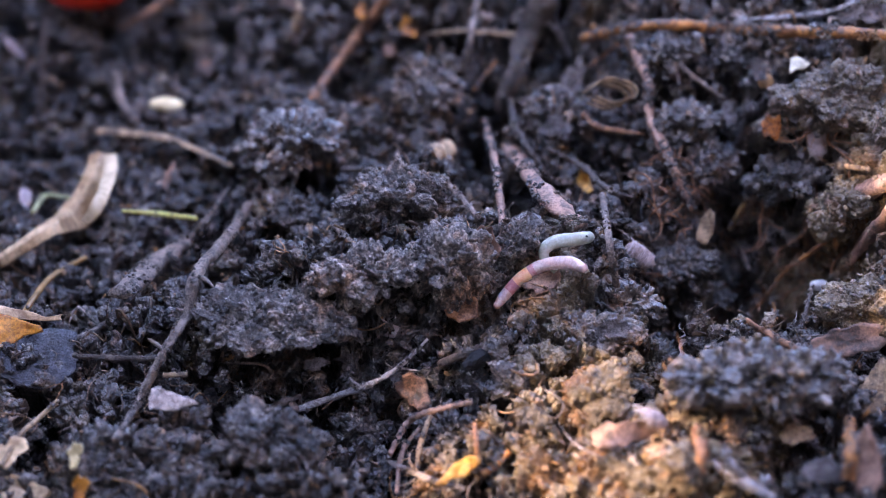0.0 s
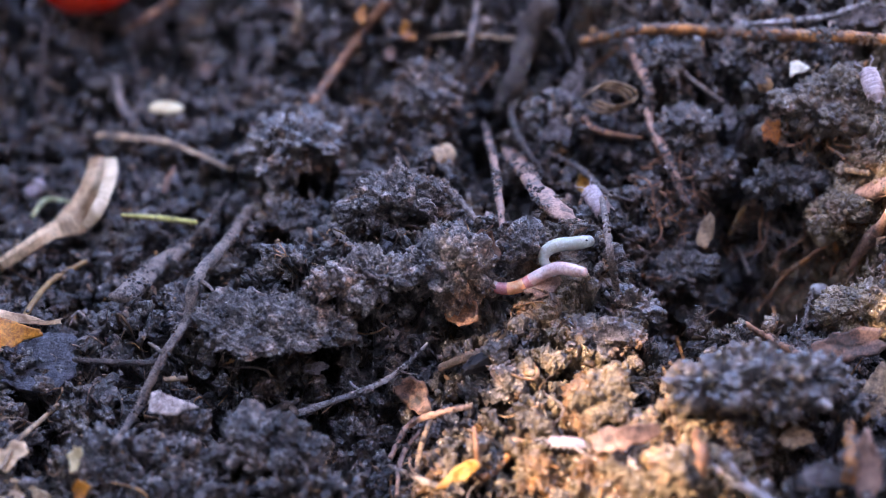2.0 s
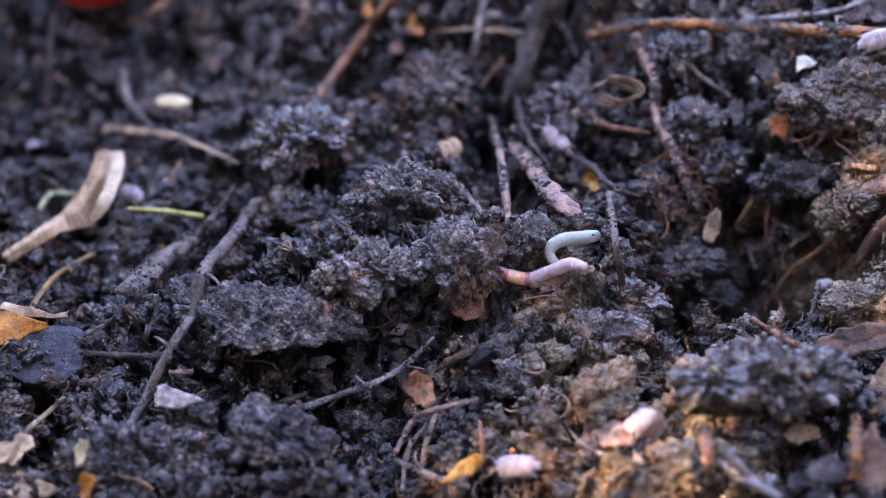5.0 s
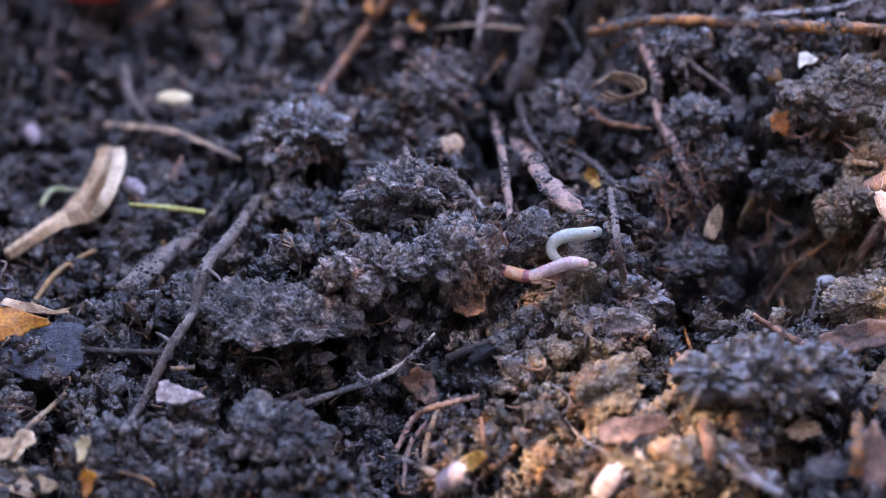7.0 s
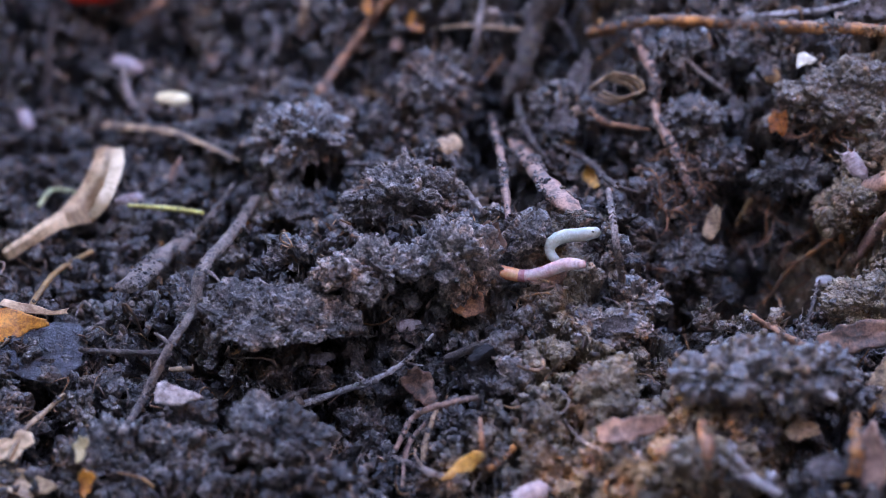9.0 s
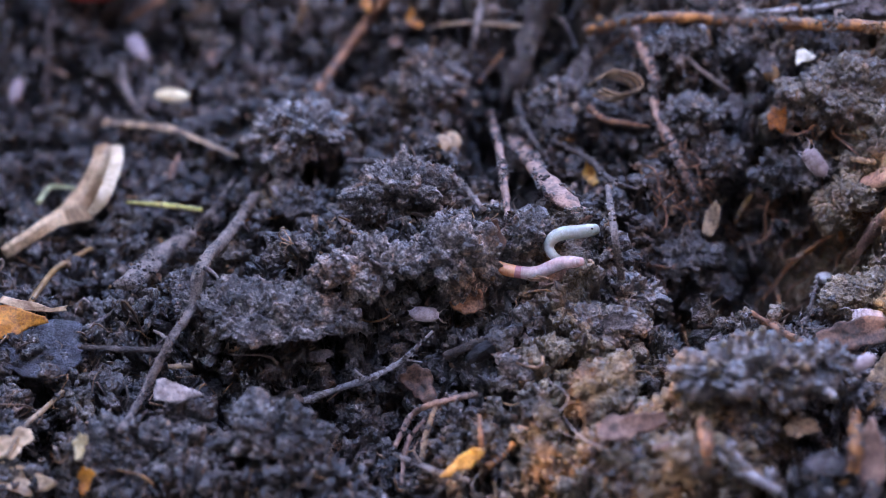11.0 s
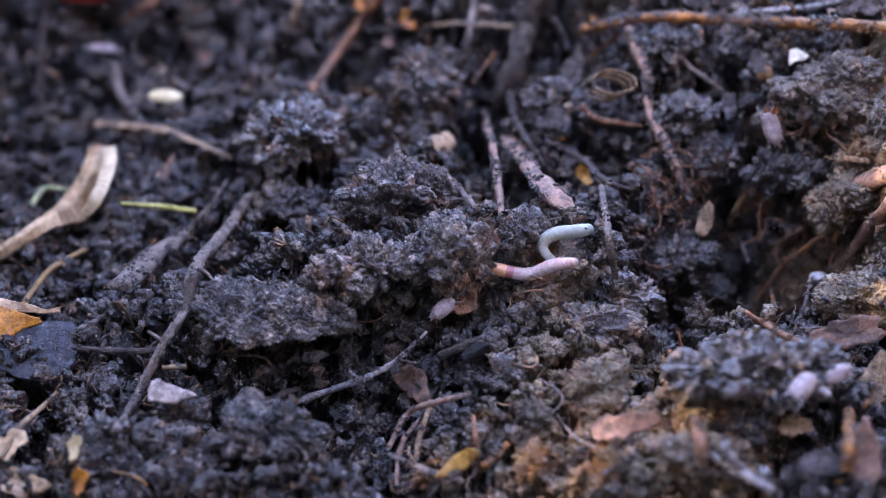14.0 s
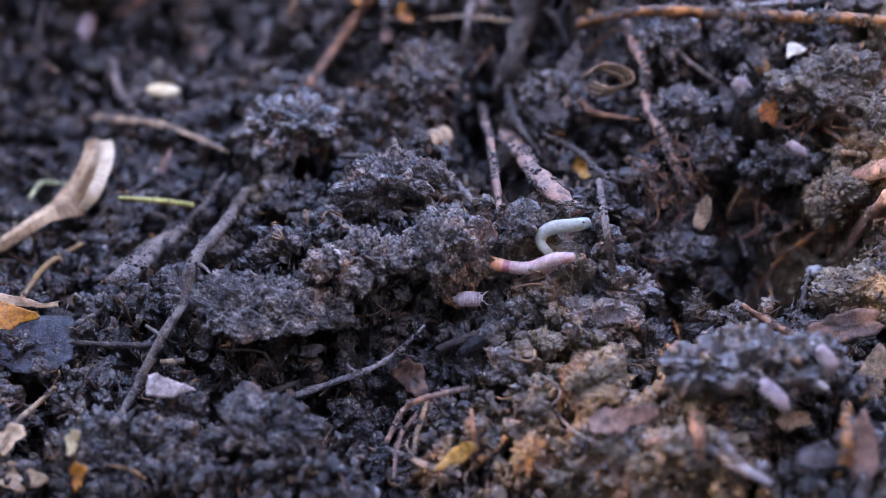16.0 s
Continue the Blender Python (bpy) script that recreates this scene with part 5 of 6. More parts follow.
def fibre(rng):
    """A thin bent root hair or splinter of unit length, four-sided."""
    n = 9
    t = np.linspace(-1, 1, n)
    bend = rng.normal(size=4) * 0.28
    c = np.stack([t, bend[0] * t * t + bend[1] * np.sin(3 * t), bend[2] * t * t + bend[3] * np.sin(2.5 * t + 1)], 1)
    r = rng.uniform(0.022, 0.05) * (1.1 - 0.5 * np.abs(t))
    v = np.concatenate([np.stack([c[:, 0], c[:, 1] + r * math.cos(q), c[:, 2] + r * math.sin(q)], 1) for q in (0.8, 2.37, 3.94, 5.5)])
    f = []
    for q in range(4):
        p = (q + 1) % 4
        for i in range(n - 1):
            f.append((q * n + i, q * n + i + 1, p * n + i + 1, p * n + i))
    return v, np.array(f)


CLODS = clods()
poses, rng = scatter()
scraps_small = [flake_tri(rng) for _ in range(24)]
MF = poses(3000, lambda n: 0.0010 + 0.0030 * rng.uniform(size=n) ** 2.5, 0.25, 0.8, 1.5)
instances("leaf_crumbs", scraps_small, len(MF), lambda i: MF[i], DEBRIS, "brown crumbs of rotted leaf and bark", "litter")
ML = poses(900, lambda n: 0.0014 + 0.0030 * rng.uniform(size=n) ** 2, 0.3, 0.8, 1.5)
instances("grey_leaf_bits", scraps_small, len(ML), lambda i: ML[i], LITTER_GREY, "wet grey bits of rotted leaf", "litter")
hairs = [fibre(rng) for _ in range(30)]
thick = [(v * np.array([1, 2.2, 2.2]), f) for v, f in hairs]
MS = poses(620, lambda n: 0.003 + 0.006 * rng.uniform(size=n) ** 2, 0.10, 1.0, 1.0)
instances("wood_splinters", thick, len(MS), lambda i: MS[i], DEBRIS, "short brown splinters and twig bits", "litter")
MH = poses(800, lambda n: 0.0025 + 0.0075 * rng.uniform(size=n) ** 2, 0.12, 1.0, 1.0)
PX, PY = 0.100 + 0.034 * rng.uniform(-1, 1, 260), 0.018 + 0.024 * rng.uniform(-1, 1, 260)
MP = np.zeros((260, 4, 4))
MP[:, :3, :3] = turns(rng, 260) * (0.003 + 0.008 * rng.uniform(size=260) ** 2)[:, None, None]
MP[:, :3, 3] = np.stack([PX, PY, ground(PX, PY) + 0.0012], 1)
instances("rust_fibres", hairs, 260, lambda i: MP[i], WOOD_BROWN, "rust brown root fibres lining a pit", "roots")
instances("root_fibres", hairs, len(MH), lambda i: MH[i], FIBRE, "fine brown root fibres in soil", "roots")


# unseen foliage added to shade the heap; the sun comes through its gaps
E1 = Vector((-SUN_DIR.y, SUN_DIR.x, 0)).normalized() * -1
E2 = SUN_DIR.cross(E1).normalized()
if E2.z < 0:
    E2 = -E2


def leaf_shape(bm, c, x, y, a, b):
    n = x.cross(y)
    ring = [(-0.5, 0), (-0.2, 0.42), (0.15, 0.5), (0.5, 0), (0.15, -0.5), (-0.2, -0.42)]
    v = [bm.verts.new(c + x * (u * a) + y * (w * b) + n * (abs(w) * b * 0.25)) for u, w in ring]
    m = bm.verts.new(c)
    for i in range(6):
        bm.faces.new((v[i], v[(i + 1) % 6], m))


def shade_leaves():
    rr = random.Random(8)
    centre = SUN_DIR * 1.2
    root = tagged(new("unseen_shade_branch"), "unseen leafy branch added to shade the heap", "branch")
    bm = bmesh.new()
    # gaps placed where sun patches should fall on the mound and bank
    gaps = [(0.148, 0.014, 0.001, 0.010), (-0.004, -0.081, 0.027, 0.020), (0.048, -0.085, 0.022, 0.018), (0.010, -0.056, 0.010, 0.008), (0.024, -0.038, 0.004, 0.004), (0.048, -0.054, 0.004, 0.004),
            (0.143, -0.006, 0.002, 0.008), (0.133, -0.045, 0.002, 0.006)]
    step = 0.017
    for layer in range(2):
        for i in range(-27, 28):
            for j in range(-27, 28):
                u, w = (i + 0.5 * layer + rr.uniform(-0.4, 0.4)) * step, (j + 0.5 * layer + rr.uniform(-0.4, 0.4)) * step
                if u * u + w * w > 0.45 ** 2:
                    continue
                c = centre + E1 * u + E2 * w + SUN_DIR * rr.uniform(-0.04, 0.08)
                g = c - SUN_DIR * ((c.z - 0.005) / SUN_DIR.z)
                a = rr.uniform(0.034, 0.052)
                if any(((g.x - x) / (rx + 0.40 * a)) ** 2 + ((g.y - y) / (ry + 0.5 * a)) ** 2 < 1 for x, y, rx, ry in gaps):
                    continue
                n = (SUN_DIR + Vector((rr.gauss(0, 0.35), rr.gauss(0, 0.35), rr.gauss(0, 0.35)))).normalized()
                x = n.cross(Vector((rr.gauss(0, 1), rr.gauss(0, 1), rr.gauss(0, 1)))).normalized()
                leaf_shape(bm, c, x, n.cross(x), a, a * 0.6)
    leaves = link("leaves", bm, FOLIAGE, root)
    leaves["kind"] = "stuff"
    link("trunk", tube_bm([Vector((-1.05, -0.52, 0.0)), Vector((-1.0, -0.52, 0.3)), Vector((-0.92, -0.46, 0.6)), centre + SUN_DIR * 0.08], [0.022, 0.018, 0.014, 0.006], 9, 0.12, 9), BARK_DARK, root)
    for k in range(5):
        p = centre + E1 * (-0.42 + 0.17 * k) + SUN_DIR * 0.06
        link("stem", tube_bm([p - E2 * 0.40, p + E1 * 0.03, p + E2 * 0.36], [0.006, 0.004, 0.002], 7, 0.1, k), BARK_DARK, root)


def dimming_spray():
    """Added unseen spray dims the sun; narrow leaves, sparse one end, dense the other."""
    root = tagged(new("unseen_dimming_spray"), "unseen spray of narrow leaves added to dim the sun", "branch")
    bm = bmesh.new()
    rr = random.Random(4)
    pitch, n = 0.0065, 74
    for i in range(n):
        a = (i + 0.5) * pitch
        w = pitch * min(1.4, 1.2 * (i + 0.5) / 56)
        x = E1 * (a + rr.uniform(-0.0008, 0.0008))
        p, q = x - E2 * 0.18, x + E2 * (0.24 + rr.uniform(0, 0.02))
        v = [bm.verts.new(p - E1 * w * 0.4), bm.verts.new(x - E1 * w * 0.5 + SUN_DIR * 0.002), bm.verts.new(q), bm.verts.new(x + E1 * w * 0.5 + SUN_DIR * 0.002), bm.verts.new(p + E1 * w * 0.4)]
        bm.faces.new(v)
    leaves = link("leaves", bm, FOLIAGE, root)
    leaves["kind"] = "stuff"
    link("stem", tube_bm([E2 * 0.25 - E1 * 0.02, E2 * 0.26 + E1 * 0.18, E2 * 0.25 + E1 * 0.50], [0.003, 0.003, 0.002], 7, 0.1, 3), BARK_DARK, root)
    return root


def shade_canopy():
    """Added unseen boughs block the sky overhead and behind; daylight comes in low from beyond the heap."""
    rr = random.Random(21)
    root = tagged(new("unseen_bough"), "unseen leafy bough added to block skylight over the heap", "branch")
    bm = bmesh.new()
    for i in range(2700):
        x, y = rr.uniform(-0.75, 1.5), rr.uniform(-1.3, 0.55)
        # opening above the heap lets in top light for darker crevices
        if math.hypot(x - 0.12, y + 0.12) < 0.62:
            continue
        c = Vector((x, y, 1.45 + 0.12 * math.sin(3 * x + 1) + 0.10 * math.cos(4 * y) + rr.uniform(-0.08, 0.08)))
        n = Vector((rr.gauss(0, 0.35), rr.gauss(0, 0.35), 1)).normalized()
        u = n.cross(Vector((rr.gauss(0, 1), rr.gauss(0, 1), rr.gauss(0, 1)))).normalized()
        a = rr.uniform(0.06, 0.10)
        leaf_shape(bm, c, u, n.cross(u), a, a * 0.6)
    leaves = link("leaves", bm, FOLIAGE, root)
    leaves["kind"] = "stuff"
    for k in range(4):
        p = Vector((-0.6 + 0.65 * k, 0.5, 1.5))
        link("stem", tube_bm([Vector((0.5, -1.5, 1.5)), Vector((0.3 * k, -0.5, 1.55)), p], [0.02, 0.012, 0.004], 7, 0.1, k), BARK_DARK, root)


shade_leaves()
shade_canopy()
spray = dimming_spray()


# unseen plank walls, added to block low skylight and close the place
def shade_wall(name, x, y, w, turn, boards=4):
    root = tagged(new(name), "unseen weathered plank wall added to block skylight", "wall", kind="structure")
    for k in range(boards):
        bm = bmesh.new()
        bmesh.ops.create_cube(bm, size=1)
        bmesh.ops.scale(bm, verts=bm.verts, vec=(w, 0.022, 0.118))
        bmesh.ops.bevel(bm, geom=bm.edges[:], offset=0.003, segments=1)
        ob = link("plank", bm, PLANK, root, smooth=False)
        ob.location = (0, 0, 0.02 + 0.125 * k)
    root.matrix_world = pose(x, y, 0, 0, 0, turn)


PLANK = material("weathered plank", (0.05, 0.036, 0.026), (0.16, 0.12, 0.09), 18, (0.6, 0.9), 0.5, stretch=(0.2, 1, 1))
shade_wall("shade_wall_left", -0.60, -0.08, 1.20, 90, 4)
shade_wall("shade_wall_right", 0.60, -0.08, 1.20, 90, 9)
# half-width wall, added to dim the far hollow
shade_wall("shade_wall_back", -0.33, 0.33, 0.54, 0, 5)
shade_wall("shade_wall_front", 0, -0.95, 2.4, 0, 12)


# animals
def woodlouse(length, label):
    """A woodlouse of the given length in metres, head to +x, feet at z = 0: overlapping plates, head, antennae, legs, tail points."""
    root = tagged(new("woodlouse"), label, "woodlouse", "woodlice on the soil")
    L = length

    def plate(name, x0, x1, w0, w1, h, mat):
        bm = bmesh.new()
        rows = []
        for i in range(5):
            f = i / 4
            x = x0 + (x1 - x0) * f
            w = (w0 + (w1 - w0) * f) / 2
            hh = h * (1 - 0.045 * (1 - f)) * (1 if i else 0.97)
            row = []
            for j in range(13):
                a = math.pi * j / 12
                row.append(bm.verts.new((x + (-0.012 * L * abs(math.cos(a)) ** 3), w * math.cos(a), 0.10 * L + (hh - 0.10 * L) * math.sin(a) ** 0.7 - 0.03 * L * abs(math.cos(a)) ** 4)))
            rows.append(row)
        for p, q in zip(rows, rows[1:]):
            for j in range(12):
                bm.faces.new((p[j], q[j], q[j + 1], p[j + 1]))
        for row in (rows[0], rows[-1]):
            bm.faces.new(row)
        bmesh.ops.recalc_face_normals(bm, faces=bm.faces)
        return link(name, bm, mat, root)

    edge = [0.40, 0.31, 0.215, 0.12, 0.02, -0.08, -0.18, -0.275]
    for i in range(7):
        f = i / 6
        w = L * (0.36 + 0.13 * math.sin(math.pi * (0.18 + 0.66 * f)))
        plate("body_plate", (edge[i + 1] - 0.022) * L, edge[i] * L, w * 1.015, w * 0.985, L * (0.235 + 0.05 * math.sin(math.pi * (0.2 + 0.65 * f))), LOUSE)
    for i in range(4):
        x = -0.275 - 0.042 * i
        w = L * (0.36 - 0.065 * i)
        plate("tail_plate", (x - 0.055) * L, x * L, w * 0.86, w, L * (0.225 - 0.032 * i), LOUSE)
    head = blob_bm(0.062 * L, 0.125 * L, 0.075 * L, 0.05, 3, 3)
    bmesh.ops.translate(head, verts=head.verts, vec=(0.425 * L, 0, 0.135 * L))
    link("head", head, LOUSE, root)
    for s in (-1, 1):
        pts = [Vector(p) * L for p in ((0.46, 0.07 * s, 0.15), (0.53, 0.13 * s, 0.20), (0.60, 0.20 * s, 0.17), (0.68, 0.22 * s, 0.12), (0.77, 0.19 * s, 0.09))]
        link("antenna", tube_bm(pts, [0.014 * L, 0.012 * L, 0.010 * L, 0.006 * L], 6, 0.03, 2, 1.0, 14), LOUSE_LEG, root)
        pts = [Vector(p) * L for p in ((-0.42, 0.045 * s, 0.10), (-0.47, 0.06 * s, 0.085), (-0.53, 0.075 * s, 0.07))]
        link("tail_point", tube_bm(pts, [0.022 * L, 0.018 * L, 0.006 * L], 6, 0.03, 2, 1.0, 8), LOUSE_LEG, root)
        for i in range(7):
            x = 0.34 - 0.098 * i
            d = 0.05 * (2.2 - i)
            pts = [Vector(p) * L for p in ((x, 0.15 * s, 0.10), (x + d * 0.5, 0.205 * s, 0.08), (x + d, 0.245 * s, 0.0))]
            link("leg", tube_bm(pts, [0.015 * L, 0.013 * L, 0.007 * L], 5, 0.03, i, 1.0, 8), LOUSE_LEG, root)
    return root


def slope(x, y):
    e = 0.006
    return Vector((-(zg(x + e, y) - zg(x - e, y)) / (2 * e) * 0.6, -(zg(x, y + e) - zg(x, y - e)) / (2 * e) * 0.6, 1)).normalized()


def crawl(louse, rows, lean=0.0, head=None):
    """Key a woodlouse along rows of (seconds, x, y, z), head forwards, feet on the crumbs; lean: how steep the face is that it climbs; head: where its head points on such a face."""
    made, face = [], None
    for i, (t, x, y, h) in enumerate(rows):
        a, b = rows[max(i - 1, 0)], rows[min(i + 1, len(rows) - 1)]
        n = (slope(x, y) + Vector((0, -lean, 0))).normalized()
        d = Vector((b[1] - a[1], b[2] - a[2], (b[3] - a[3]) * min(1, lean)))
        if head:
            d = d.normalized() * 0.35 + Vector(head)
        d = (d - n * d.dot(n)).normalized()
        if face is not None and face.angle(d) > 1.0:
            d = (face * 0.6 + d * 0.4).normalized()
        face = d
        fx = (d - n * d.dot(n)).normalized()
        m = Matrix((fx, n.cross(fx), n)).transposed().to_4x4()
        m.translation = Vector((x, y, h))
        made.append((t, m))
    walk(louse, made)


def worm_segment(r, length):
    """A closed ring of a worm's body, bulging in the middle, along x."""
    bm = bmesh.new()
    rows = []
    n, m = 14, 8
    for i in range(m + 1):
        f = i / m * 2 - 1
        rr = r * (1 - 0.06 * f * f - 0.30 * abs(f) ** 7) * (1 + 0.018 * math.cos(f * 9.4))
        rows.append([bm.verts.new((f * length / 2, rr * math.cos(2 * math.pi * j / n), rr * math.sin(2 * math.pi * j / n))) for j in range(n)])
    for a, b in zip(rows, rows[1:]):
        for j in range(n):
            bm.faces.new((a[j], b[j], b[(j + 1) % n], a[(j + 1) % n]))
    for row, s in ((rows[0], -1), (rows[-1], 1)):
        c = bm.verts.new((s * length * 0.60, 0, 0))
        for j in range(n):
            bm.faces.new((row[j], row[(j + 1) % n], c))
    bmesh.ops.recalc_face_normals(bm, faces=bm.faces)
    return bm


def pink_worm():
    root = tagged(new("pink_worm"), "glossy pink earthworm with an orange saddle", "worm")
    parts = []
    n = 30
    for i in range(n):
        f = i / (n - 1)
        r = 0.00212 * (1 - 0.35 * abs(f * 2 - 1) ** 6) * (1 - 0.12 * f)
        mat, lab = WORM_PINK, ""
        if 18 <= i <= 21:
            mat, lab, r = WORM_BAND, "orange saddle ring", r * 1.04
        elif i in (16, 17, 22, 23, 24):
            mat, lab = WORM_RED, "dark red ring"
        parts.append(link("body_ring", worm_segment(r, 0.0030), mat, root, lab))
    return parts


def squirm(parts, shapes):
    """Key the rings along the worm's line at each time: shapes are (seconds, points from tail to head)."""
    n = len(parts)
    lines = []
    for t, pts in shapes:
        fine = spline(pts, 120)
        run = [0.0]
        for a, b in zip(fine, fine[1:]):
            run.append(run[-1] + (b - a).length)
        lines.append((t, fine, run))
    for i, part in enumerate(parts):
        rows = []
        for t, fine, run in lines:
            s = run[-1] * i / (n - 1)
            k = min(max(int(np.searchsorted(run, s)) - 1, 0), len(fine) - 2)
            f = (s - run[k]) / max(run[k + 1] - run[k], 1e-9)
            p = fine[k].lerp(fine[k + 1], f)
            d = (fine[min(k + 3, len(fine) - 1)] - fine[max(k - 2, 0)]).normalized()
            side = Vector((0, 0, 1)).cross(d).normalized()
            m = Matrix((d, side, d.cross(side))).transposed().to_4x4()
            m.translation = p
            rows.append((t, m))
        walk(part, rows)


white_body = [Vector(p) for p in ((0.0440, -0.0139, 0.0154), (0.0399, -0.0152, 0.0156), (0.0342, -0.0157, 0.0151), (0.0308, -0.0169, 0.0134), (0.0307, -0.0187, 0.0109), (0.0342, -0.0213, 0.0082))]
white_worm = tagged(link("pale_worm", tube_bm(white_body, [0.0018, 0.0021, 0.0021, 0.0019, 0.0015, 0.0012], 16, 0.02, 5, 1.0, 60), WORM_WHITE), "pale cream worm bent into a hook", "worm")
tip = blob_bm(0.0018, 0.0018, 0.0018, 0.0, 1, 3)
bmesh.ops.translate(tip, verts=tip.verts, vec=white_body[0])
link("blunt_end", tip, WORM_WHITE, white_worm)
dot = blob_bm(0.00045, 0.0003, 0.0006, 0.0, 1, 2)
bmesh.ops.translate(dot, verts=dot.verts, vec=white_body[0] + Vector((-0.0008, -0.00150, 0.0013)))
link("dark_spot", dot, SEED_BLACK, white_worm, "dark spot near the end")
worm_rings = pink_worm()
louse_a = woodlouse(0.013, "pale lilac grey woodlouse crawling on soil")
louse_b = woodlouse(0.013, "pale lilac grey woodlouse crawling on soil")
louse_c = woodlouse(0.013, "pale lilac grey woodlouse crawling on soil")
louse_d = woodlouse(0.013, "pale lilac grey woodlouse crawling on soil")
louse_e = woodlouse(0.012, "pale lilac grey woodlouse crawling on soil")
louse_f = woodlouse(0.008, "tiny pale lilac woodlouse on soil crumbs")
louse_g = woodlouse(0.012, "pale lilac grey woodlouse crawling on soil")
louse_h = woodlouse(0.009, "pale lilac grey woodlouse crawling on soil")
louse_i = woodlouse(0.0095, "pale lilac grey woodlouse crawling on soil")
louse_j = woodlouse(0.013, "pale lilac grey woodlouse crawling on soil")
louse_k = woodlouse(0.011, "pale lilac grey woodlouse crawling on soil")
louse_l = woodlouse(0.011, "pale lilac grey woodlouse crawling on soil")
louse_m = woodlouse(0.013, "pale lilac grey woodlouse crawling on soil")


def motions():
    crawl(louse_a, [
        (0, 0.1212, 0.0399, 0.0132), (0.3, 0.1209, 0.0341, 0.0201), (0.6, 0.1231, 0.0323, 0.0232), (0.9, 0.1283, 0.0319, 0.0264), (1.2, 0.1315, 0.0345, 0.0300),
        (1.5, 0.1353, 0.0366, 0.0328), (1.8, 0.1365, 0.0378, 0.0351), (2.1, 0.1359, 0.0394, 0.0372), (2.4, 0.1342, 0.0401, 0.0387), (3, 0.1315, 0.0403, 0.0389),
        (3.6, 0.1317, 0.0518, 0.0361), (4.2, 0.1329, 0.0587, 0.0346), (5.2, 0.1385, 0.0533, 0.0433), (6.2, 0.1548, 0.0626, 0.0413), (16, 0.1699, 0.0655, 0.0400),
    ], 0.8)
    crawl(louse_b, [
        (0, 0.0621, 0.0062, -0.0073), (0.3, 0.0581, 0.0073, -0.0005), (0.6, 0.0567, 0.0071, 0.0042), (0.9, 0.0554, 0.0086, 0.0046), (1.5, 0.0540, 0.0072, 0.0085),
        (1.8, 0.0505, 0.0022, 0.0162), (2.1, 0.0487, 0.0250, 0.0026), (2.4, 0.0478, 0.0342, -0.0010), (3, 0.0465, 0.0342, -0.0011), (3.3, 0.0446, 0.0347, -0.0005),
        (3.6, 0.0441, 0.0369, 0.0007), (3.9, 0.0415, 0.0399, 0.0022), (4.2, 0.0406, 0.0413, 0.0044), (5, 0.0358, 0.0510, 0.0047), (5.8, 0.0321, 0.0574, -0.0087),
        (16, 0.0325, 0.0572, -0.0103),
    ], 0.4)
    crawl(louse_c, [
        (0, 0.0574, -0.0846, 0.0054), (0.3, 0.0506, -0.0886, 0.0070), (0.6, 0.0444, -0.0886, 0.0075), (0.9, 0.0405, -0.0817, 0.0002), (1.5, 0.0382, -0.0820, -0.0029),
        (1.8, 0.0363, -0.0825, -0.0045), (2.7, 0.0314, -0.0844, -0.0058), (3.3, 0.0277, -0.0891, -0.0047), (3.9, 0.0245, -0.0907, -0.0040), (4.2, 0.0233, -0.0894, -0.0056),
        (6.3, 0.0088, -0.0893, -0.0089), (6.6, 0.0054, -0.0909, -0.0092), (6.9, 0.0026, -0.0928, -0.0094), (7.2, -0.0002, -0.0930, -0.0104), (7.8, -0.0051, -0.0883, -0.0178),
        (8.2, -0.0081, -0.0878, -0.0234), (9.2, -0.0128, -0.0931, -0.0279), (16, -0.0138, -0.1055, -0.0240),
    ], 0.2)
    crawl(louse_d, [
        (0, 0.0759, -0.0267, -0.0204), (2.2, 0.0805, 0.0179, -0.0588), (3, 0.0708, -0.0329, -0.0150), (3.3, 0.0638, -0.0709, 0.0162), (3.6, 0.0624, -0.0740, 0.0158),
        (3.9, 0.0620, -0.0752, 0.0108), (4.2, 0.0599, -0.0768, 0.0073), (5.2, 0.0511, -0.0892, 0.0057), (6.3, 0.0440, -0.0959, 0.0002), (6.6, 0.0437, -0.0970, -0.0026),
        (7.2, 0.0441, -0.0977, -0.0067), (7.8, 0.0332, -0.0953, -0.0115), (8.4, 0.0285, -0.0930, -0.0136), (9, 0.0228, -0.0943, -0.0149), (10, 0.0151, -0.0996, -0.0184),
        (16, 0.0127, -0.1047, -0.0236),
    ], 0.4)
    crawl(louse_e, [
        (0, 0.1412, -0.0344, 0.0298), (6.6, 0.1358, -0.0146, 0.0213), (7.2, 0.1345, 0.0077, 0.0117), (7.5, 0.1334, 0.0093, 0.0147), (7.8, 0.1330, 0.0122, 0.0158),
        (8.1, 0.1327, 0.0157, 0.0145), (8.4, 0.1323, 0.0193, 0.0135), (8.7, 0.1314, 0.0230, 0.0132), (9.2, 0.1289, 0.0262, 0.0119), (11.3, 0.1164, 0.0289, 0.0100),
        (11.6, 0.1148, 0.0287, 0.0106), (12, 0.1119, 0.0299, 0.0111), (12.6, 0.1114, 0.0354, 0.0088), (13, 0.1106, 0.0398, 0.0086), (13.6, 0.1078, 0.0405, 0.0122),
        (14, 0.1069, 0.0378, 0.0166), (14.3, 0.1056, 0.0375, 0.0186), (14.6, 0.1049, 0.0391, 0.0207), (15, 0.1039, 0.0413, 0.0209), (15.3, 0.1035, 0.0505, 0.0176),
        (15.8, 0.1027, 0.0554, 0.0162), (16, 0.1012, 0.0584, 0.0149),
    ], 1.1, (-0.30, 0.60, 0.80))
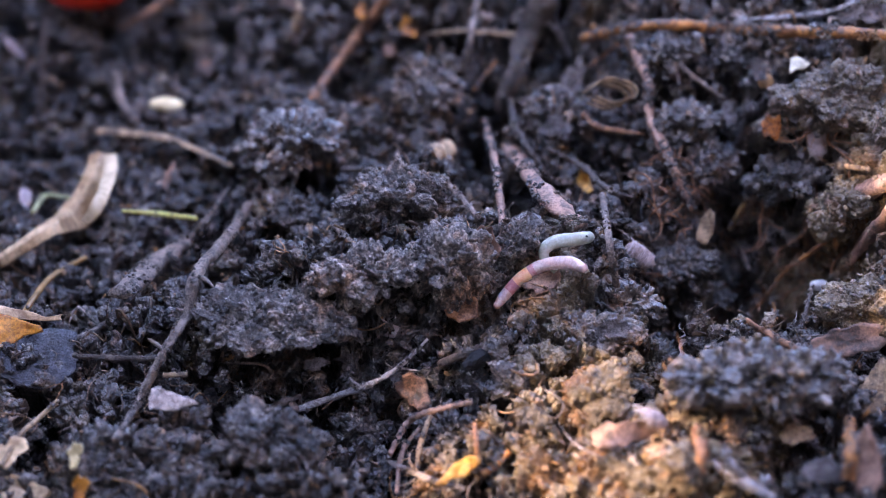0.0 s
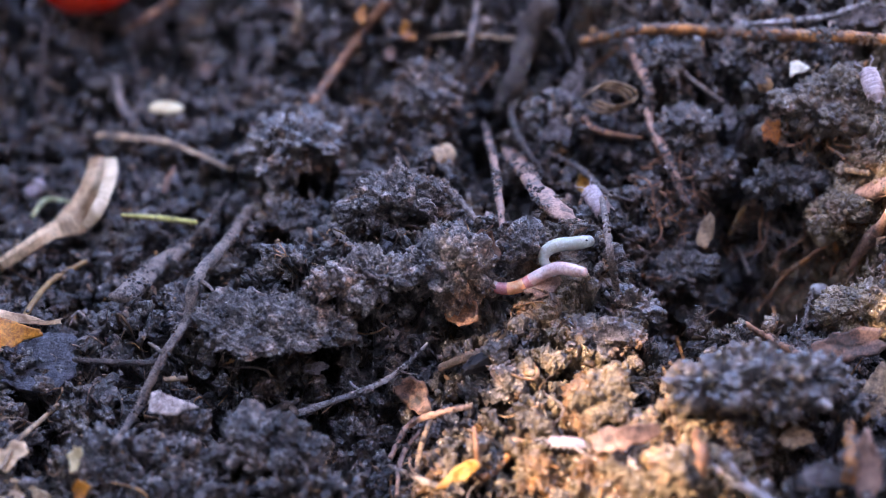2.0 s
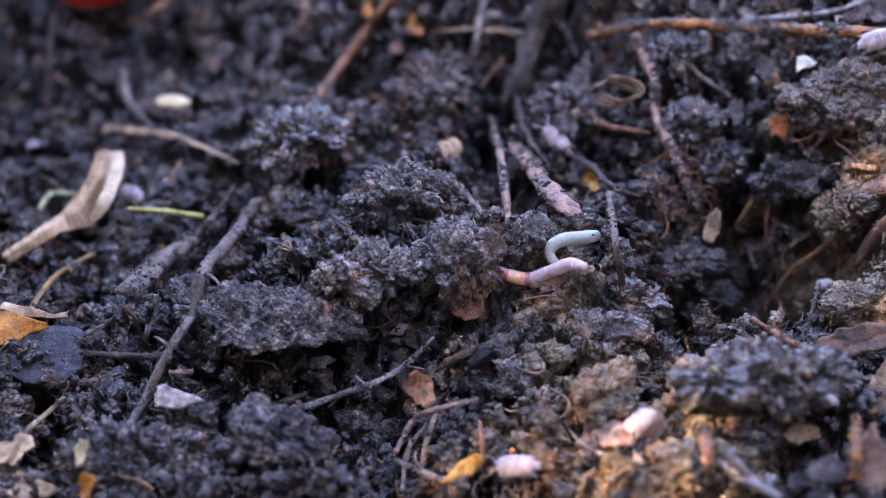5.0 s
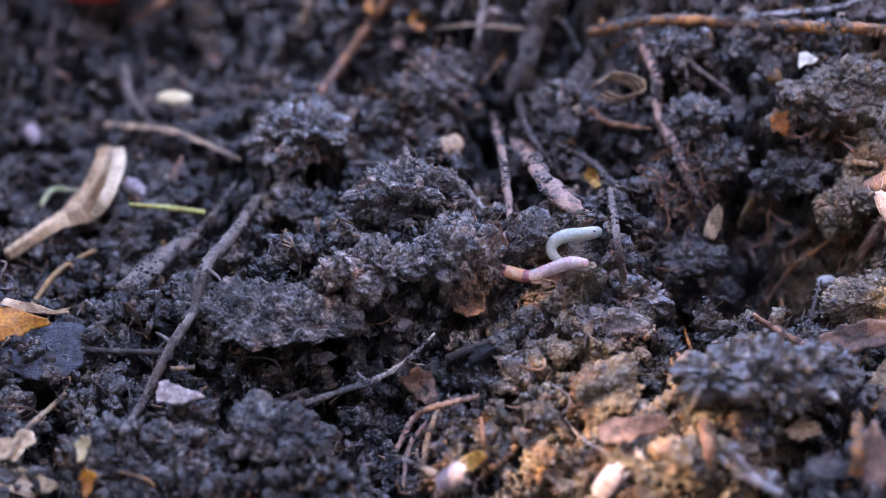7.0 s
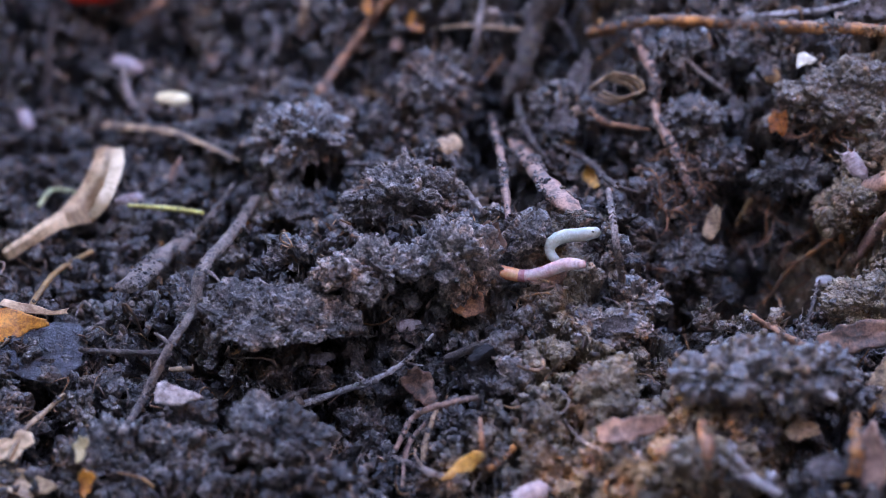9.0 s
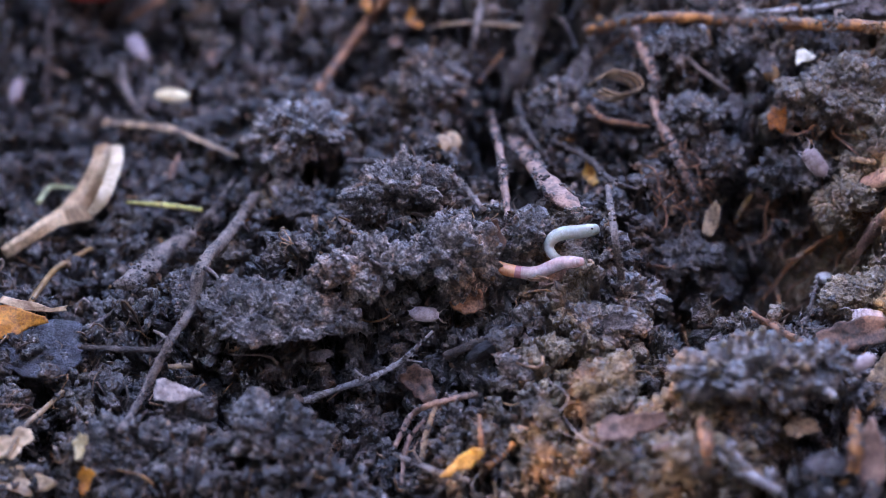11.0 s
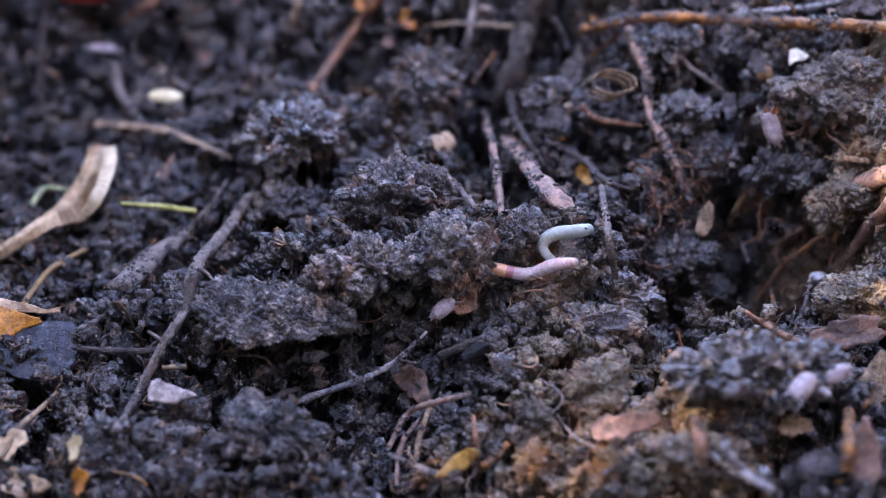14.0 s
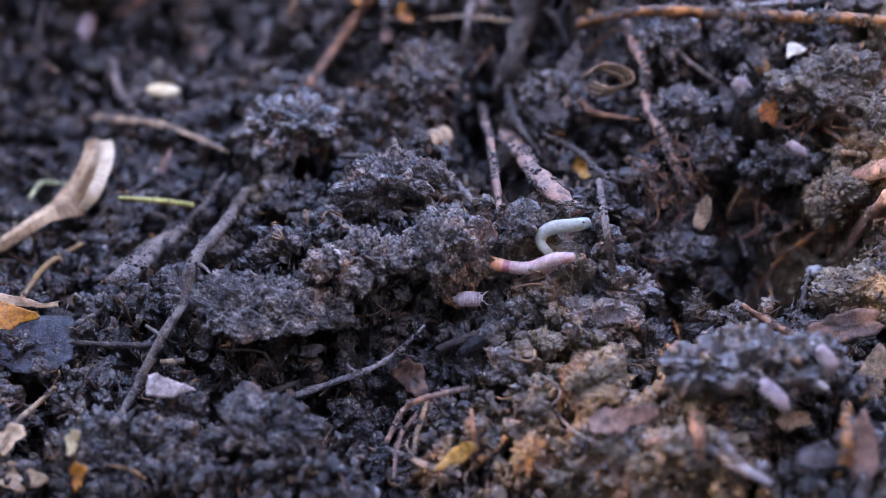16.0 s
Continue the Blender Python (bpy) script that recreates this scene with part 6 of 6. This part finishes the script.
    crawl(louse_f, [
        (0, 0.1253, 0.0384, 0.0018), (14.9, 0.1232, 0.0396, -0.0007), (15.3, 0.1197, 0.0342, 0.0092), (15.6, 0.1189, 0.0340, 0.0084), (15.8, 0.1171, 0.0328, 0.0095),
        (16, 0.1143, 0.0290, 0.0125),
    ], 0.8)
    crawl(louse_g, [
        (0, 0.1436, -0.0517, 0.0226), (10, 0.1342, -0.0310, -0.0024), (11.3, 0.1189, -0.0448, 0.0022), (12, 0.1034, -0.0715, 0.0189), (12.6, 0.1013, -0.0765, 0.0213),
        (13.3, 0.1000, -0.0789, 0.0214), (14, 0.0983, -0.0849, 0.0153), (14.6, 0.0955, -0.0855, 0.0112), (15, 0.0938, -0.0853, 0.0096), (15.3, 0.0926, -0.0855, 0.0096),
        (15.6, 0.0915, -0.0853, 0.0099), (16, 0.0912, -0.0852, 0.0100),
    ], 0.2)
    crawl(louse_h, [
        (0, 0.1424, -0.0538, 0.0079), (10.2, 0.1286, -0.0439, -0.0083), (11.3, 0.1122, -0.0751, 0.0145), (12, 0.1100, -0.0765, 0.0132), (12.6, 0.1096, -0.0770, 0.0130),
        (13.3, 0.1096, -0.0767, 0.0133), (14, 0.1090, -0.0773, 0.0138), (14.6, 0.1082, -0.0790, 0.0144), (15.3, 0.1070, -0.0803, 0.0155), (16, 0.1058, -0.0792, 0.0187),
    ], 0.2)
    crawl(louse_i, [
        (0, -0.0160, -0.0278, -0.0095), (10.2, -0.0111, -0.0297, -0.0084), (11.3, -0.0055, -0.0334, -0.0013), (12, -0.0024, -0.0341, -0.0025), (12.6, -0.0018, -0.0342, -0.0018),
        (13.3, -0.0009, -0.0343, -0.0004), (14, 0.0001, -0.0337, 0.0005), (14.6, 0.0006, -0.0333, 0.0009), (15, 0.0027, -0.0336, 0.0007), (15.3, 0.0051, -0.0330, 0.0009),
        (15.6, 0.0066, -0.0327, 0.0010), (16, 0.0084, -0.0328, 0.0011),
    ], 0.4)
    crawl(louse_j, [
        (0, -0.1659, 0.1576, -0.0270), (0.3, -0.1692, 0.1562, -0.0271), (0.6, -0.1734, 0.1543, -0.0268), (1, -0.1793, 0.1526, -0.0258), (2, -0.1924, 0.1486, -0.0241),
        (16, -0.1993, 0.1355, -0.0249),
    ], 0.2)
    crawl(louse_k, [
        (0, -0.1446, 0.0581, -0.0243), (0.9, -0.1466, 0.0687, -0.0310), (1.5, -0.1457, 0.0731, -0.0327), (1.8, -0.1461, 0.0785, -0.0344), (2.1, -0.1475, 0.0849, -0.0370),
        (2.4, -0.1484, 0.0902, -0.0382), (3.3, -0.1504, 0.0971, -0.0371), (3.9, -0.1518, 0.1039, -0.0388), (4.2, -0.1527, 0.1077, -0.0405), (6.3, -0.1539, 0.1108, -0.0378),
        (7.5, -0.1557, 0.1142, -0.0378), (9.2, -0.1581, 0.1201, -0.0354), (11.3, -0.1654, 0.1370, -0.0339), (12, -0.1670, 0.1414, -0.0373), (12.6, -0.1693, 0.1435, -0.0387),
        (13.2, -0.1767, 0.1480, -0.0398), (16, -0.1829, 0.1350, -0.0293),
    ], 0.2)
    crawl(louse_l, [
        (0, -0.0932, 0.0505, -0.0316), (2, -0.0963, 0.0529, -0.0298), (2.4, -0.0981, 0.0487, -0.0192), (3, -0.1002, 0.0502, -0.0202), (3.6, -0.1032, 0.0518, -0.0208),
        (4.2, -0.1060, 0.0534, -0.0217), (6.3, -0.1086, 0.0559, -0.0196), (7.5, -0.1071, 0.0547, -0.0211), (8.1, -0.1077, 0.0536, -0.0218), (8.7, -0.1080, 0.0531, -0.0224),
        (9.4, -0.1103, 0.0545, -0.0277), (10.2, -0.1105, 0.0458, -0.0327), (16, -0.1084, 0.0386, -0.0310),
    ], 0.2)
    crawl(louse_m, [
        (0, -0.1200, 0.1414, -0.0479), (7.4, -0.1230, 0.1390, -0.0430), (8.1, -0.1205, 0.1261, -0.0203), (8.7, -0.1216, 0.1397, -0.0258), (9.2, -0.1227, 0.1479, -0.0286),
        (11.3, -0.1193, 0.1549, -0.0280), (12, -0.1222, 0.1544, -0.0293), (12.6, -0.1238, 0.1465, -0.0260), (13.3, -0.1225, 0.1357, -0.0191), (14, -0.1299, 0.1540, -0.0281),
        (14.6, -0.1339, 0.1606, -0.0304), (15, -0.1353, 0.1602, -0.0270), (15.6, -0.1359, 0.1580, -0.0231), (16, -0.1375, 0.1619, -0.0248),
    ], 0.2)
    squirm(worm_rings, [
        (0, [(0.0412, -0.0284, 0.0152), (0.0373, -0.0236, 0.0133), (0.0300, -0.0201, 0.0094), (0.0241, -0.0210, 0.0056), (0.0198, -0.0233, 0.0021), (0.0167, -0.0260, -0.0007)]),
        (0.8, [(0.0412, -0.0284, 0.0152), (0.0365, -0.0233, 0.0127), (0.0291, -0.0205, 0.0088), (0.0232, -0.0215, 0.0049), (0.0186, -0.0226, 0.0027), (0.0144, -0.0230, 0.0019)]),
        (1.5, [(0.0413, -0.0286, 0.0153), (0.0342, -0.0221, 0.0114), (0.0276, -0.0212, 0.0075), (0.0217, -0.0222, 0.0039), (0.0166, -0.0220, 0.0033), (0.0116, -0.0205, 0.0049)]),
        (2.5, [(0.0408, -0.0282, 0.0150), (0.0349, -0.0224, 0.0117), (0.0283, -0.0215, 0.0075), (0.0224, -0.0220, 0.0042), (0.0169, -0.0211, 0.0041), (0.0109, -0.0200, 0.0059)]),
        (3.5, [(0.0402, -0.0277, 0.0146), (0.0360, -0.0233, 0.0124), (0.0289, -0.0219, 0.0076), (0.0231, -0.0216, 0.0047), (0.0171, -0.0203, 0.0050), (0.0104, -0.0193, 0.0066)]),
        (7, [(0.0394, -0.0273, 0.0141), (0.0352, -0.0241, 0.0115), (0.0286, -0.0224, 0.0070), (0.0236, -0.0219, 0.0047), (0.0164, -0.0201, 0.0053), (0.0082, -0.0190, 0.0077)]),
        (9, [(0.0390, -0.0271, 0.0137), (0.0345, -0.0240, 0.0110), (0.0279, -0.0225, 0.0065), (0.0224, -0.0216, 0.0047), (0.0151, -0.0200, 0.0054), (0.0070, -0.0191, 0.0078)]),
        (12.5, [(0.0388, -0.0274, 0.0135), (0.0332, -0.0241, 0.0100), (0.0266, -0.0229, 0.0056), (0.0207, -0.0212, 0.0048), (0.0127, -0.0198, 0.0061), (0.0048, -0.0194, 0.0080)]),
        (16, [(0.0387, -0.0279, 0.0135), (0.0336, -0.0251, 0.0102), (0.0271, -0.0232, 0.0056), (0.0207, -0.0214, 0.0046), (0.0121, -0.0199, 0.0060), (0.0036, -0.0196, 0.0081)]),
    ])
    # added spray dims the sun in the gap: seconds, how far drawn aside
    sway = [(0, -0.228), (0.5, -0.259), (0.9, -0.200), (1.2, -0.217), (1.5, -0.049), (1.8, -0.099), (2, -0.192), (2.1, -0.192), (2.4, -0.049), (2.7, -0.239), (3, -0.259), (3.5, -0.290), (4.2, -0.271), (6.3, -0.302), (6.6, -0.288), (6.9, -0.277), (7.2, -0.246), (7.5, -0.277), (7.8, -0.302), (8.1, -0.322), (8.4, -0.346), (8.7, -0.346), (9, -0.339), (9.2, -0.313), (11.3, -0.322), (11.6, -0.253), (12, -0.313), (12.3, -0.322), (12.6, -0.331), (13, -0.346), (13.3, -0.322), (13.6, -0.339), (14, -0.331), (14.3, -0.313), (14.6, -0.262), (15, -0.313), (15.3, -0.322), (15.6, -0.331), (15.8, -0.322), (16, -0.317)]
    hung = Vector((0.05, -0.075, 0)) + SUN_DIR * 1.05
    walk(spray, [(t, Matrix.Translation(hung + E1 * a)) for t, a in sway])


motions()
